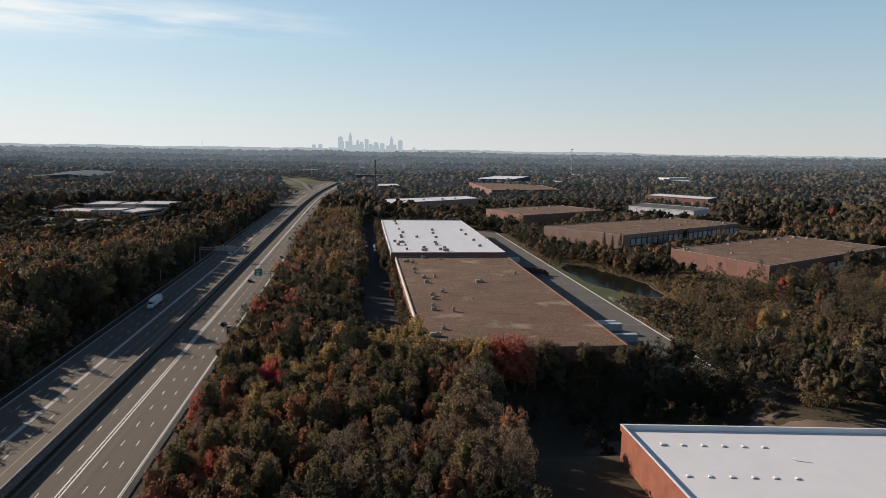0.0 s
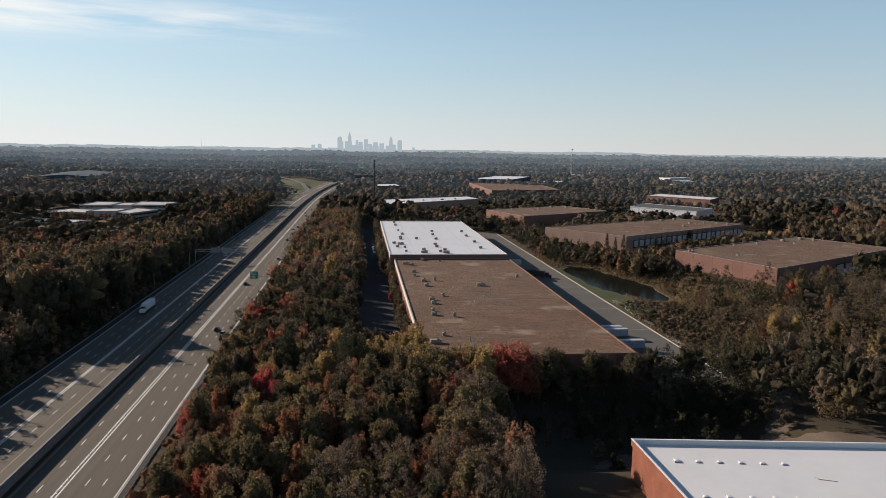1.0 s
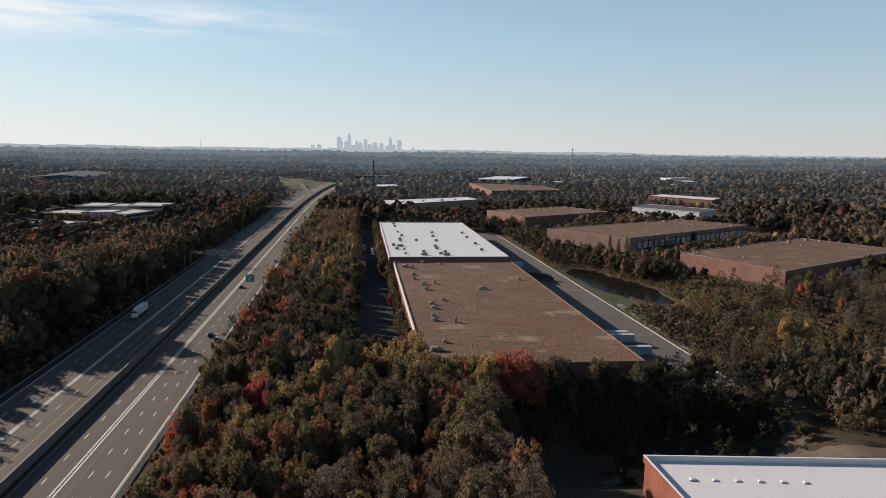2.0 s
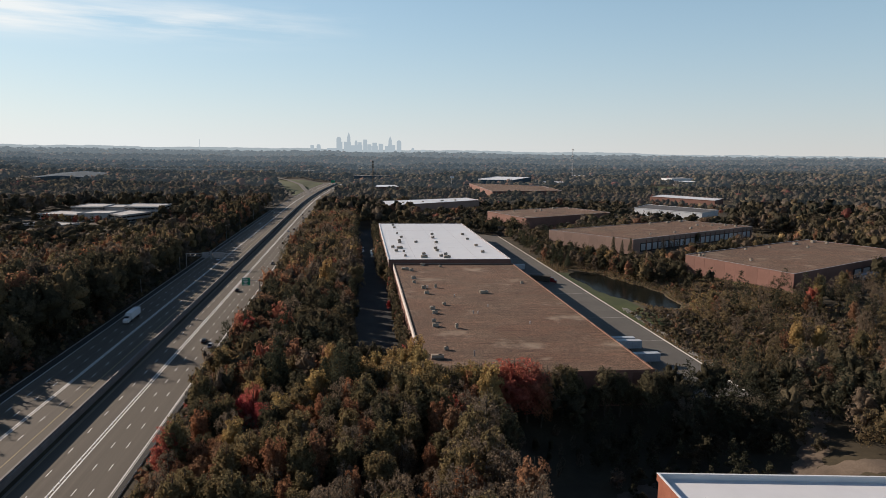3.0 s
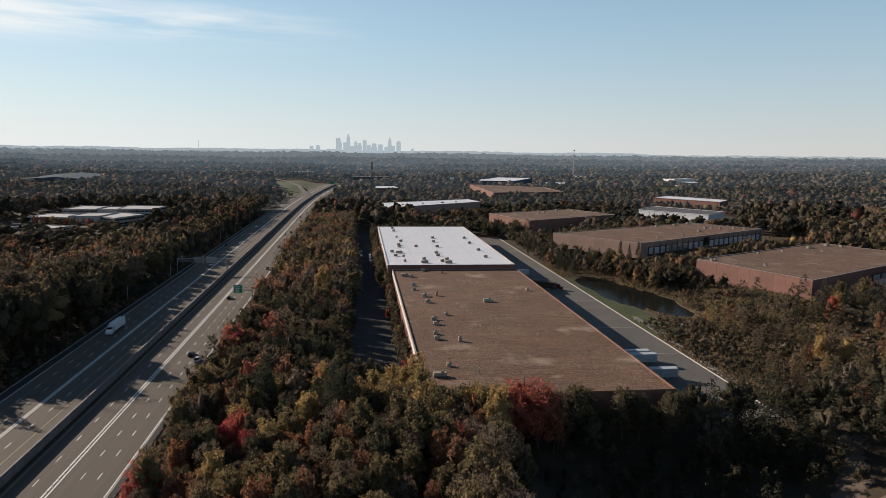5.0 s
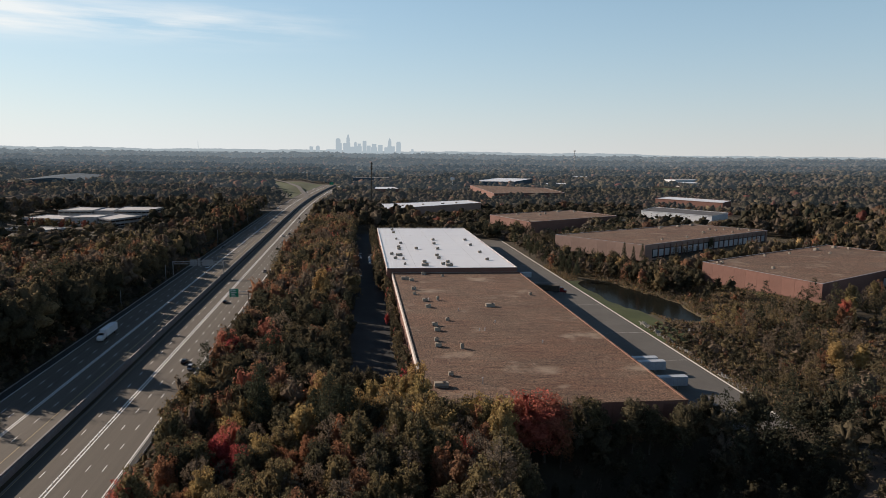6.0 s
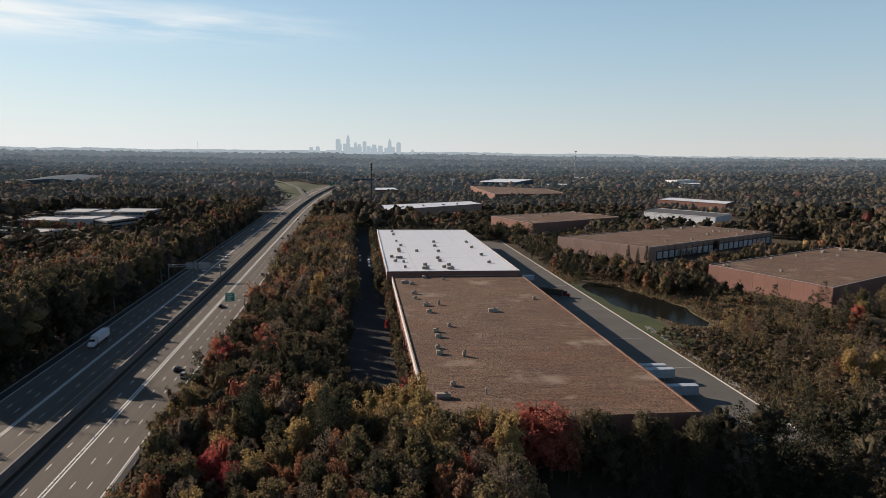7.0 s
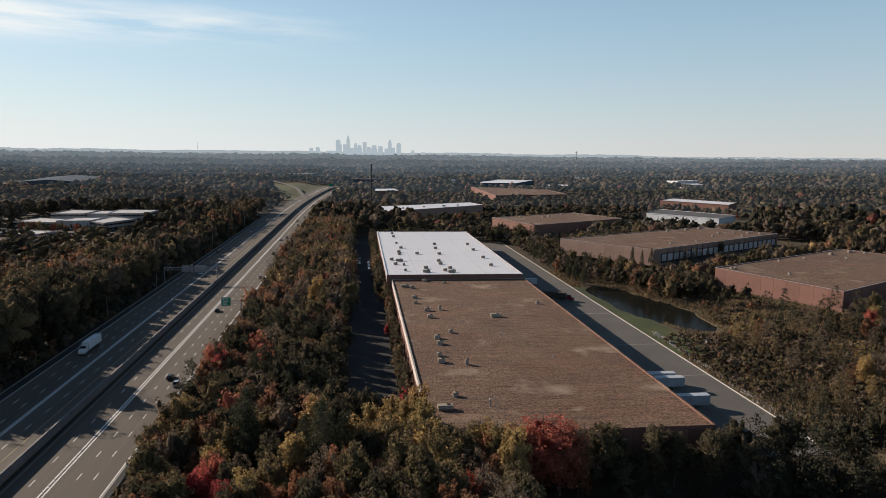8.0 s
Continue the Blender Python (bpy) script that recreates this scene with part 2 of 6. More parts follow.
def box(bm, x0, y0, z0, x1, y1, z1, bevel=0.0):
    v = [bm.verts.new(p) for p in ((x0, y0, z0), (x1, y0, z0), (x1, y1, z0), (x0, y1, z0), (x0, y0, z1), (x1, y0, z1), (x1, y1, z1), (x0, y1, z1))]
    faces = [bm.faces.new([v[i] for i in f]) for f in ((0, 3, 2, 1), (4, 5, 6, 7), (0, 1, 5, 4), (1, 2, 6, 5), (2, 3, 7, 6), (3, 0, 4, 7))]
    if bevel:
        edges = list({e for f in faces for e in f.edges})
        bmesh.ops.bevel(bm, geom=edges, offset=bevel, segments=2, affect="EDGES")
    return bm


def boxed(*a, bevel=0.0):
    return box(bmesh.new(), *a, bevel=bevel)


def tube(bm, p, q, r0, r1, n=8, cap=True):
    p, q = Vector(p), Vector(q)
    m = (q - p).to_track_quat("Z", "Y").to_matrix()
    rings = [[bm.verts.new(o + m @ Vector((r * math.cos(2 * math.pi * i / n), r * math.sin(2 * math.pi * i / n), 0))) for i in range(n)] for o, r in ((p, r0), (q, r1))]
    for i in range(n):
        bm.faces.new((rings[0][i], rings[0][(i + 1) % n], rings[1][(i + 1) % n], rings[1][i]))
    if cap:
        bm.faces.new(rings[0][::-1])
        bm.faces.new(rings[1])
    return bm


def raw_mesh(name, verts, faces, materials, index=None, tint=None, soft=False):
    """A mesh from numpy arrays: verts (n, 3), faces (m, 3 or 4)."""
    me = bpy.data.meshes.new(name)
    n, k = faces.shape
    me.vertices.add(len(verts))
    me.vertices.foreach_set("co", np.ascontiguousarray(verts, np.float32).ravel())
    me.loops.add(n * k)
    me.loops.foreach_set("vertex_index", faces.astype(np.int32).ravel())
    me.polygons.add(n)
    me.polygons.foreach_set("loop_start", np.arange(0, n * k, k, dtype=np.int32))
    for m in materials:
        me.materials.append(m)
    if index is not None:
        me.polygons.foreach_set("material_index", index.astype(np.int32))
    if tint is not None:
        me.attributes.new("tint", "FLOAT", "POINT").data.foreach_set("value", tint.astype(np.float32))
    if soft:
        me.polygons.foreach_set("use_smooth", np.ones(n, bool))
    me.update(calc_edges=True)
    return me


def smooth(a, b, v):
    t = np.clip((v - a) / (b - a), 0, 1)
    return t * t * (3 - 2 * t)


# ---- ground ----
def bend(y):
    """Sideways shift of the highway, which curves to the right far ahead."""
    return np.where(y > 850, np.where(y < 1418, 22 * ((y - 850) / 568.0) ** 2, 22 + 0.0775 * (y - 1418)), 0.0)


def pond_depth(x, y):
    """How far a place lies inside the pond: above 0 inside."""
    u, v = x - (143.5 - 0.16 * (y - 372)), y - 376
    return 1 - np.sqrt((u / (14.5 - 0.05 * v)) ** 2 + (v / 58.0) ** 2) + 0.12 * np.sin(v * 0.11) * np.cos(u * 0.2)


def height(x, y):
    x, y = np.asarray(x, float), np.asarray(y, float)
    s = x - bend(y)
    z = np.where(s < -106, 1.2 + 2.5 * smooth(-112, -150, s), np.where(s < -79, 1.1, -0.4))
    z = np.where(s > -50, -0.4 + 2.35 * smooth(-48, -12, s), z)
    z = z + 5.0 * smooth(165, 215, x) * smooth(150, 330, y)
    z = z + 4.5 * smooth(-95, -135, x) * smooth(1150, 1500, y) * smooth(-400, -200, x)
    z = z - 2.6 * smooth(0.0, 0.35, pond_depth(x, y)) - 0.9 * smooth(-0.7, 0.0, pond_depth(x, y))
    z = z - 6.0 * smooth(34, 48, x) * smooth(124, 106, x) * smooth(139, 152, y) * smooth(193, 182, y)
    roll = np.sin(x * 0.0021 + 1.3) * np.cos(y * 0.0017) + 0.5 * np.sin(x * 0.006 + y * 0.004)
    far = np.hypot(x, y)
    return z + 5.0 * roll * smooth(900, 2000, far) + 46.0 * smooth(2300, 4800, far)


def axis_lines(knots):
    out = []
    for a, b, step in knots:
        out += list(np.arange(a, b, step))
    return np.array(out + [knots[-1][1]], float)


gx = axis_lines([(-5000, -1000, 250), (-1000, -160, 35), (-160, -40, 4), (-40, 250, 5), (250, 1000, 30), (1000, 5000, 250)])
gy = axis_lines([(-1500, -50, 145), (-50, 700, 7), (700, 1600, 25), (1600, 5000, 100)])
X, Y = np.meshgrid(gx, gy)
gv = np.stack([X.ravel(), Y.ravel(), height(X, Y).ravel()], 1)
ii = np.arange(len(gv)).reshape(X.shape)
gf = np.stack([ii[:-1, :-1].ravel(), ii[:-1, 1:].ravel(), ii[1:, 1:].ravel(), ii[1:, :-1].ravel()], 1)
fx, fy = gv[gf].mean(1)[:, 0], gv[gf].mean(1)[:, 1]
lawn = (fx > 121) & (fx < 134) & (fy > 285) & (fy < 420)
meadow = (fx > 122) & (fx < 200) & (fy > 215) & (fy < 470) & ~lawn
verge = (fx > -47) & (fx < -45)
ramp_grass = (fx > -105 - (fy - 1130) * 0.2) & (fx < -30) & (fy > 1130) & (fy < 1650)
park = (fx > 500) & (fx < 680) & (fy > 1170) & (fy < 1430)
lawn_b3 = (fx > 183) & (fx < 216) & (fy > 300) & (fy < 396) & (fx > 216 - (fy - 326) * 0.37 - 7)
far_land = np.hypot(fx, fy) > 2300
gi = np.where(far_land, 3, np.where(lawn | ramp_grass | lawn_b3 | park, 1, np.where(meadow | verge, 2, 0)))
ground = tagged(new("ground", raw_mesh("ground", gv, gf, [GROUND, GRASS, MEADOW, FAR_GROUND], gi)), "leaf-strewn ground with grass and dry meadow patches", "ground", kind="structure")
ground.data.polygons.foreach_set("use_smooth", np.ones(len(gf), bool))


def strip(name, x0, x1, z, y0, y1, material, parent=None, label="", step=40.0, thick=0.25):
    """A slab along the highway, which follows its curve."""
    bm = bmesh.new()
    ys = np.arange(y0, y1 + 0.1, step if y1 - y0 > step else y1 - y0)
    rings = []
    for y in ys:
        o = float(bend(y))
        rings.append([bm.verts.new(p) for p in ((x0 + o, y, z - thick), (x1 + o, y, z - thick), (x1 + o, y, z), (x0 + o, y, z))])
    for a, b in zip(rings, rings[1:]):
        for i in range(4):
            bm.faces.new((a[i], a[(i + 1) % 4], b[(i + 1) % 4], b[i]))
    bm.faces.new(rings[0][::-1])
    bm.faces.new(rings[-1])
    bmesh.ops.recalc_face_normals(bm, faces=bm.faces)
    return mesh_ob(name, bm, material, parent, label)


Y0, Y1 = -120.0, 1520.0
road_near = tagged(strip("road_1", -77.9, -52.6, 0.0, Y0, Y1, ASPHALT, thick=0.6), "grey asphalt motorway carriageway with express lanes", "road", kind="structure")
road_far = tagged(strip("road_2", -105.5, -79.0, 1.5, Y0, Y1, ASPHALT, thick=0.8), "grey asphalt motorway carriageway striped by tree shadows", "road", kind="structure")
for x, w in ((-67.75, 0.38), (-66.85, 0.38), (-54.4, 0.3), (-53.9, 0.12)):
    strip("edge_line", x - w / 2, x + w / 2, 0.012, Y0, Y1, PAINT, road_near, thick=0.01)
strip("edge_line", -76.4, -76.25, 0.012, Y0, Y1, YELLOW, road_near, thick=0.01)
for x, w in ((-90.9, 0.34), (-90.2, 0.3), (-102.6, 0.24)):
    strip("edge_line", x - w / 2, x + w / 2, 1.512, Y0, Y1, PAINT, road_far, thick=0.01)
strip("edge_line", -82.7, -82.5, 1.512, Y0, Y1, YELLOW, road_far, thick=0.01)
strip('shoulder', -77.85, -76.5, 0.005, Y0, Y1, CONCRETE_ROAD, road_near, thick=0.004)
strip('shoulder', -53.8, -52.65, 0.005, Y0, Y1, DARKENED_LOT, road_near, thick=0.004)
strip('shoulder', -105.4, -102.8, 1.505, Y0, Y1, DARKENED_LOT, road_far, thick=0.004)
barrier = tagged(strip("median_barrier", -78.95, -78.0, 2.1, Y0, Y1, CONCRETE, thick=2.5), "grey concrete median wall between the carriageways", "barrier", kind="structure")
strip("cap", -78.75, -78.25, 2.6, Y0, Y1, CONCRETE, barrier, thick=0.5)


# ---- warehouses ----
def prism(bm, pts, z0, z1):
    lo = [bm.verts.new((x, y, z0)) for x, y in pts]
    hi = [bm.verts.new((x, y, z1)) for x, y in pts]
    n = len(pts)
    bm.faces.new(lo[::-1])
    bm.faces.new(hi)
    for i in range(n):
        bm.faces.new((lo[i], lo[(i + 1) % n], hi[(i + 1) % n], hi[i]))
    return bm


def inset(pts, d):
    c = Vector((sum(p[0] for p in pts) / len(pts), sum(p[1] for p in pts) / len(pts)))
    out = []
    n = len(pts)
    for i in range(n):
        a, b, e = Vector(pts[i - 1]), Vector(pts[i]), Vector(pts[(i + 1) % n])
        u, v = (b - a).normalized(), (e - b).normalized()
        nu, nv = Vector((-u.y, u.x)), Vector((-v.y, v.x))
        k = d / max(0.2, 1 + nu.dot(nv))
        out.append(tuple(b + (nu + nv) * k))
    return out


def warehouse(name, pts, z0, z1, roof_mat, wall_mat, label, parapet=0.5, panel=7.0, panels=(), coping=METAL, pale=(), plain=(), lining=None):
    """A flat-roofed hall on a footprint of corners (counter-clockwise), with a parapet; panels lists the walls that get single wall panels."""
    hall = tagged(new(name), label, "building")
    core = inset(pts, 0.3)
    part("wall", prism(bmesh.new(), core, z0 - 1.0, z1 - 0.02), wall_mat, hall)
    part("roof", prism(bmesh.new(), inset(pts, 0.31), z1 - 0.25, z1), roof_mat, hall)
    n = len(pts)
    inner = inset(pts, 0.34)
    cap_o, cap_i = inset(pts, -0.05), inset(pts, 0.4)
    for i in range(n):
        j = (i + 1) % n
        part("parapet", prism(bmesh.new(), [pts[i], pts[j], inner[j], inner[i]], z1 - 0.4, z1 + parapet), PALE_WALL if i in pale else wall_mat, hall)
        part("coping", prism(bmesh.new(), [cap_o[i], cap_o[j], cap_i[j], cap_i[i]], z1 + parapet, z1 + parapet + 0.1), roof_mat if i in plain else coping, hall)
    if lining:
        la, lb = inset(pts, 0.345), inset(pts, 0.39)
        for i in range(n):
            j = (i + 1) % n
            part("parapet_lining", prism(bmesh.new(), [la[i], la[j], lb[j], lb[i]], z1 + 0.002, z1 + parapet - 0.01), lining, hall)
    # Pale only near the top: the sunlit part of the wall, put into colour.
    for i in pale:
        j = (i + 1) % n
        fo = inset(pts, -0.06)
        part("fascia", prism(bmesh.new(), [fo[i], fo[j], pts[j], pts[i]], z1 - 1.9, z1 + parapet - 0.01), PALE_WALL, hall, "pale band for the sunlit wall top")
    for i in panels:
        a, b = Vector(pts[i]), Vector(pts[(i + 1) % n])
        count = max(1, round((b - a).length / panel))
        w = (b - a).length / count - 0.08
        bm = boxed(-w / 2, 0, z0 - 0.8, w / 2, 0.28, z1 - 0.42)
        me = bpy.data.meshes.new("wall_panel")
        bm.to_mesh(me)
        bm.free()
        me.materials.append(wall_mat)
        turn = math.atan2(b.y - a.y, b.x - a.x)
        for k in range(count):
            ob = new("wall_panel", me)
            ob.parent = hall
            c = a.lerp(b, (k + 0.5) / count)
            ob.matrix_local = pose(c.x, c.y, 0, 0, 0, math.degrees(turn))
    return hall


main_hall = warehouse("warehouse", [(18, 196), (85.5, 196), (85.5, 385.6), (18, 385.6)], 2, 12.4, GRAVEL_ROOF, WALL_BROWN, "long low brown warehouse with a gravel flat roof", 0.35, panels=(0, 1, 3), coping=TAN_COPING, pale=(3,), plain=(0, 1))
white_hall = warehouse("warehouse", [(15.5, 386), (84.5, 386), (84.5, 574), (15.5, 574)], 2, 14.8, WHITE_ROOF, WALL_BROWN, "brown warehouse with a white membrane roof dotted with units", 0.3, panels=(0, 1, 3), coping=WHITE_METAL, pale=(3,))
near_hall = warehouse("warehouse", [(58.6, 30), (165, 24), (165, 123.5), (59.4, 136.5)], 2, 10.0, WHITE_ROOF, BRICK_WALL, "red brick building with a white flat roof behind a parapet", 1.1, panels=(), coping=WHITE_METAL, lining=WHITE_ROOF)
hall_b3 = warehouse("warehouse", [(217, 326.5), (346, 399), (316, 460), (192, 392.5)], 6.5, 16.2, GRAVEL_ROOF, WALL_BROWN, "brown panel warehouse with a gravel flat roof", 0.3, panels=(0, 3))
hall_b2 = warehouse("warehouse", [(188, 461.5), (328, 547), (288, 594), (144, 519)], 6.5, 16.0, GRAVEL_ROOF, WALL_TAN, "brown panel warehouse with a row of loading bays", 0.3, panels=(0, 3))
hall_b7 = warehouse("warehouse", [(151, 619), (254, 681), (225, 745), (128, 690)], 5, 15, GRAVEL_ROOF, WALL_BROWN, "grey-brown warehouse with a flat gravel roof among trees", 0.3)
hall_b4 = warehouse("warehouse", [(27, 762), (150, 860), (140, 905), (18, 830)], 4, 14, WHITE_ROOF, WALL_TAN, "pink-walled warehouse with a white flat roof", 0.3)
hall_b8 = warehouse("warehouse", [(203, 1048), (324, 1084), (330, 1230), (208, 1307)], 4, 14, GRAVEL_ROOF, WALL_BROWN, "long tan-roofed warehouse in the distance", 0.3)

# welded seams of the white membrane
SEAM = surface("membrane_seam", (0.42, 0.42, 0.43), (0.56, 0.56, 0.56), 0.3, 4, 0.7, bump=0.0)
for k in range(1, 4):
    part("seam", boxed(15.9, 386.5 + 46.5 * k, 14.8, 84.1, 386.75 + 46.5 * k, 14.806), SEAM, white_hall)
for sx_ in (31.0, 48.5, 66.0):
    part("seam", boxed(sx_, 386.5, 14.8, sx_ + 0.16, 573.5, 14.809), SEAM, white_hall)

# yard beside the long warehouse, kerb, and the shaded lot on its other side
yard = tagged(mesh_ob("pavement_1", boxed(85.8, 200, 1.4, 119.4, 600, 2.12), LOT), "grey paved truck yard beside the long warehouse", "pavement", kind="structure")
kerb = tagged(mesh_ob("kerb", boxed(119.4, 205, 1.5, 119.9, 600, 2.3, bevel=0.04), CURB), "pale concrete kerb along the truck yard", "kerb", kind="structure")
side_lot = tagged(mesh_ob("pavement_2", boxed(-2, 215, 1.4, 14, 640, 2.1), DARKENED_LOT), "dark shaded parking lot beside the warehouse", "pavement", kind="structure")
bm = bmesh.new()
ring = []
for k in range(64):
    a = 2 * math.pi * k / 64
    y = 376 + 64 * math.sin(a)
    ring.append(bm.verts.new((143.5 - 0.16 * (y - 372) + (16.5 - 0.05 * (y - 376)) * math.cos(a), y, 0.7)))
bm.faces.new(ring)
WATER = surface("pond_water", (0.008, 0.009, 0.008), (0.015, 0.016, 0.012), 0.05, 0.8, 0.16, 0, 0.14, spec=0.1)
WATER.node_tree.nodes["Principled BSDF"].inputs["IOR"].default_value = 1.11
tagged(mesh_ob("water", bm, WATER), "dark still pond water reflecting the trees", "pond", kind="structure")

# ---- trees ----
rng = np.random.default_rng(7)


def globe(level):
    """Directions and triangles of an evenly divided sphere, open below."""
    p = (1 + 5 ** 0.5) / 2
    v = [Vector(c).normalized() for c in ((-1, p, 0), (1, p, 0), (-1, -p, 0), (1, -p, 0), (0, -1, p), (0, 1, p), (0, -1, -p), (0, 1, -p), (p, 0, -1), (p, 0, 1), (-p, 0, -1), (-p, 0, 1))]
    f = [(0, 11, 5), (0, 5, 1), (0, 1, 7), (0, 7, 10), (0, 10, 11), (1, 5, 9), (5, 11, 4), (11, 10, 2), (10, 7, 6), (7, 1, 8), (3, 9, 4), (3, 4, 2), (3, 2, 6), (3, 6, 8), (3, 8, 9), (4, 9, 5), (2, 4, 11), (6, 2, 10), (8, 6, 7), (9, 8, 1)]
    for _ in range(level):
        mid, out = {}, []
        for tri in f:
            m = []
            for i, j in zip(tri, tri[1:] + tri[:1]):
                key = (min(i, j), max(i, j))
                if key not in mid:
                    mid[key] = len(v)
                    v.append((v[i] + v[j]).normalized())
                m.append(mid[key])
            out += [(tri[0], m[0], m[2]), (tri[1], m[1], m[0]), (tri[2], m[2], m[1]), tuple(m)]
        f = out
    v, f = np.array([tuple(c) for c in v]), np.array(f)
    return v, f[v[f].mean(1)[:, 2] > -0.62]


GLOBES = [globe(k) for k in range(4)]


def crown_form(kind, lobes, count, size, seed, solid=True, ruffle=0.3, level=2):
    """A crown of unit height and radius: boughs set round the stem, each a ragged clump of foliage with loose leaves on it.
    Returns the clumps' verts and faces, and the leaves."""
    g = np.random.default_rng(seed)
    f = (np.arange(lobes) + g.uniform(-0.3, 0.3, lobes)).clip(0, lobes - 1) / max(1, lobes - 1)
    a = np.arange(lobes) * 2.4 + g.uniform(-0.5, 0.5, lobes)
    if kind == "pine":
        spread, zf = (0.72 - 0.62 * f) * g.uniform(0.6, 1.1, lobes), 0.15
        lc = np.stack([spread * np.cos(a), spread * np.sin(a), 0.34 + 0.6 * f], 1)
        lr = (0.46 - 0.22 * f) * g.uniform(0.8, 1.2, lobes)
    else:
        spread, zf = 0.66 * np.sin(np.pi * (0.17 + 0.71 * f)) ** 0.75 * g.uniform(0.7, 1.15, lobes), 0.27
        lc = np.stack([spread * np.cos(a), spread * np.sin(a), 0.22 + 0.66 * f + g.uniform(-0.03, 0.03, lobes)], 1)
        lr = (0.44 - 0.17 * f) * (13 / lobes) ** 0.33 * g.uniform(0.75, 1.25, lobes)
    flat = np.array([1, 1, zf])
    # the body of the crown: the outline of all its boughs together
    dirs, cf = GLOBES[level]
    hub = np.array([0, 0, 0.52 if kind == "pine" else 0.5])
    rel = (lc - hub) / flat
    b = dirs @ rel.T
    room = b ** 2 - (rel ** 2).sum(1)[None, :] + (lr ** 2)[None, :]
    reach = np.where(room > 0, b + np.sqrt(np.maximum(room, 0)), 0.0).max(1)
    reach = np.maximum(reach, 0.3) * (0.7 if kind == "pine" else 1.0 if count < 150 else 0.86) * g.uniform(*((0.55, 1.15) if kind == "pine" else (0.86, 1.1)), len(dirs))
    cv = hub + dirs * reach[:, None] * flat
    li = g.choice(lobes, count, p=lr ** 2 / (lr ** 2).sum())
    nrm = g.normal(size=(count, 3))
    nrm[:, :2] += 0.5 * lc[li, :2] / (np.linalg.norm(lc[li, :2], axis=1)[:, None] + 0.05)
    nrm[:, 2] += 0.4
    nrm /= np.linalg.norm(nrm, axis=1)[:, None]
    c = lc[li] + nrm * (lr[li] * (g.uniform(0.62, 1.25, count) if solid else g.uniform(0.3, 1.25, count)))[:, None] * flat
    n = nrm + g.normal(size=(count, 3)) * ruffle
    n /= np.linalg.norm(n, axis=1)[:, None]
    u = np.cross(n, g.normal(size=(count, 3)))
    u /= np.linalg.norm(u, axis=1)[:, None]
    v = np.cross(n, u)
    s = size * g.uniform(0.6, 1.35, count)
    ang = np.arange(3) * 2 * np.pi / 3
    du = np.cos(ang)[None, :] * g.uniform(0.7, 1.2, (count, 3))
    dv = np.sin(ang)[None, :] * g.uniform(0.6, 1.1, (count, 3))
    blade = s[:, None, None] * (du[:, :, None] * u[:, None, :] + dv[:, :, None] * v[:, None, :])
    solid = solid and not (kind == "pine" and count >= 150)
    return (cv if solid else np.zeros((0, 3))), (cf if solid else np.zeros((0, 3), int)), c, blade


def leaf_mesh(form, width, tall):
    """Scales a crown to its width and the tree's height; leaves keep their own size in metres."""
    cv, cf, c, blade = form
    k = np.array([width, width, tall])
    leaves = ((c * k)[:, None, :] + blade).reshape(-1, 3)
    return np.concatenate([cv * k, leaves]), np.concatenate([cf, len(cv) + np.arange(len(leaves)).reshape(-1, 3)])


def trunk_mesh(bm, tall, width, seed, pine):
    g = random.Random(seed)
    lean = Vector((g.uniform(-0.3, 0.3), g.uniform(-0.3, 0.3), 0))
    pts = [Vector((0, 0, -0.6)), Vector((0, 0, tall * 0.3)) + lean, Vector((0, 0, tall * 0.62)) + lean * 1.6, Vector((0, 0, tall * 0.95)) + lean * 2]
    radii = [tall * 0.017, tall * 0.013, tall * 0.008, tall * 0.002]
    for a, b, r0, r1 in zip(pts, pts[1:], radii, radii[1:]):
        tube(bm, a, b, r0, r1, 7)
    for k in range(5 if pine else 8):
        f = 0.3 + 0.55 * k / 8
        a = k * 2.4 + g.uniform(-0.4, 0.4)
        base = Vector((0, 0, tall * f)) + lean * (1 + f)
        reach = width * (0.8 - 0.45 * f) * g.uniform(0.7, 1.1)
        tip = base + Vector((math.cos(a) * reach, math.sin(a) * reach, tall * (0.04 if pine else 0.16) * g.uniform(0.7, 1.2)))
        mid = base.lerp(tip, 0.5) + Vector((0, 0, -tall * 0.015))
        tube(bm, base, mid, tall * 0.006, tall * 0.004, 5)
        tube(bm, mid, tip, tall * 0.004, tall * 0.001, 5)
    return bm


LEAF_WORDS = ["dark green", "olive green", "yellow", "orange-brown", "red", "grey-brown thin-leaved", "dark green", "crimson"]
TEMPLATES = {}


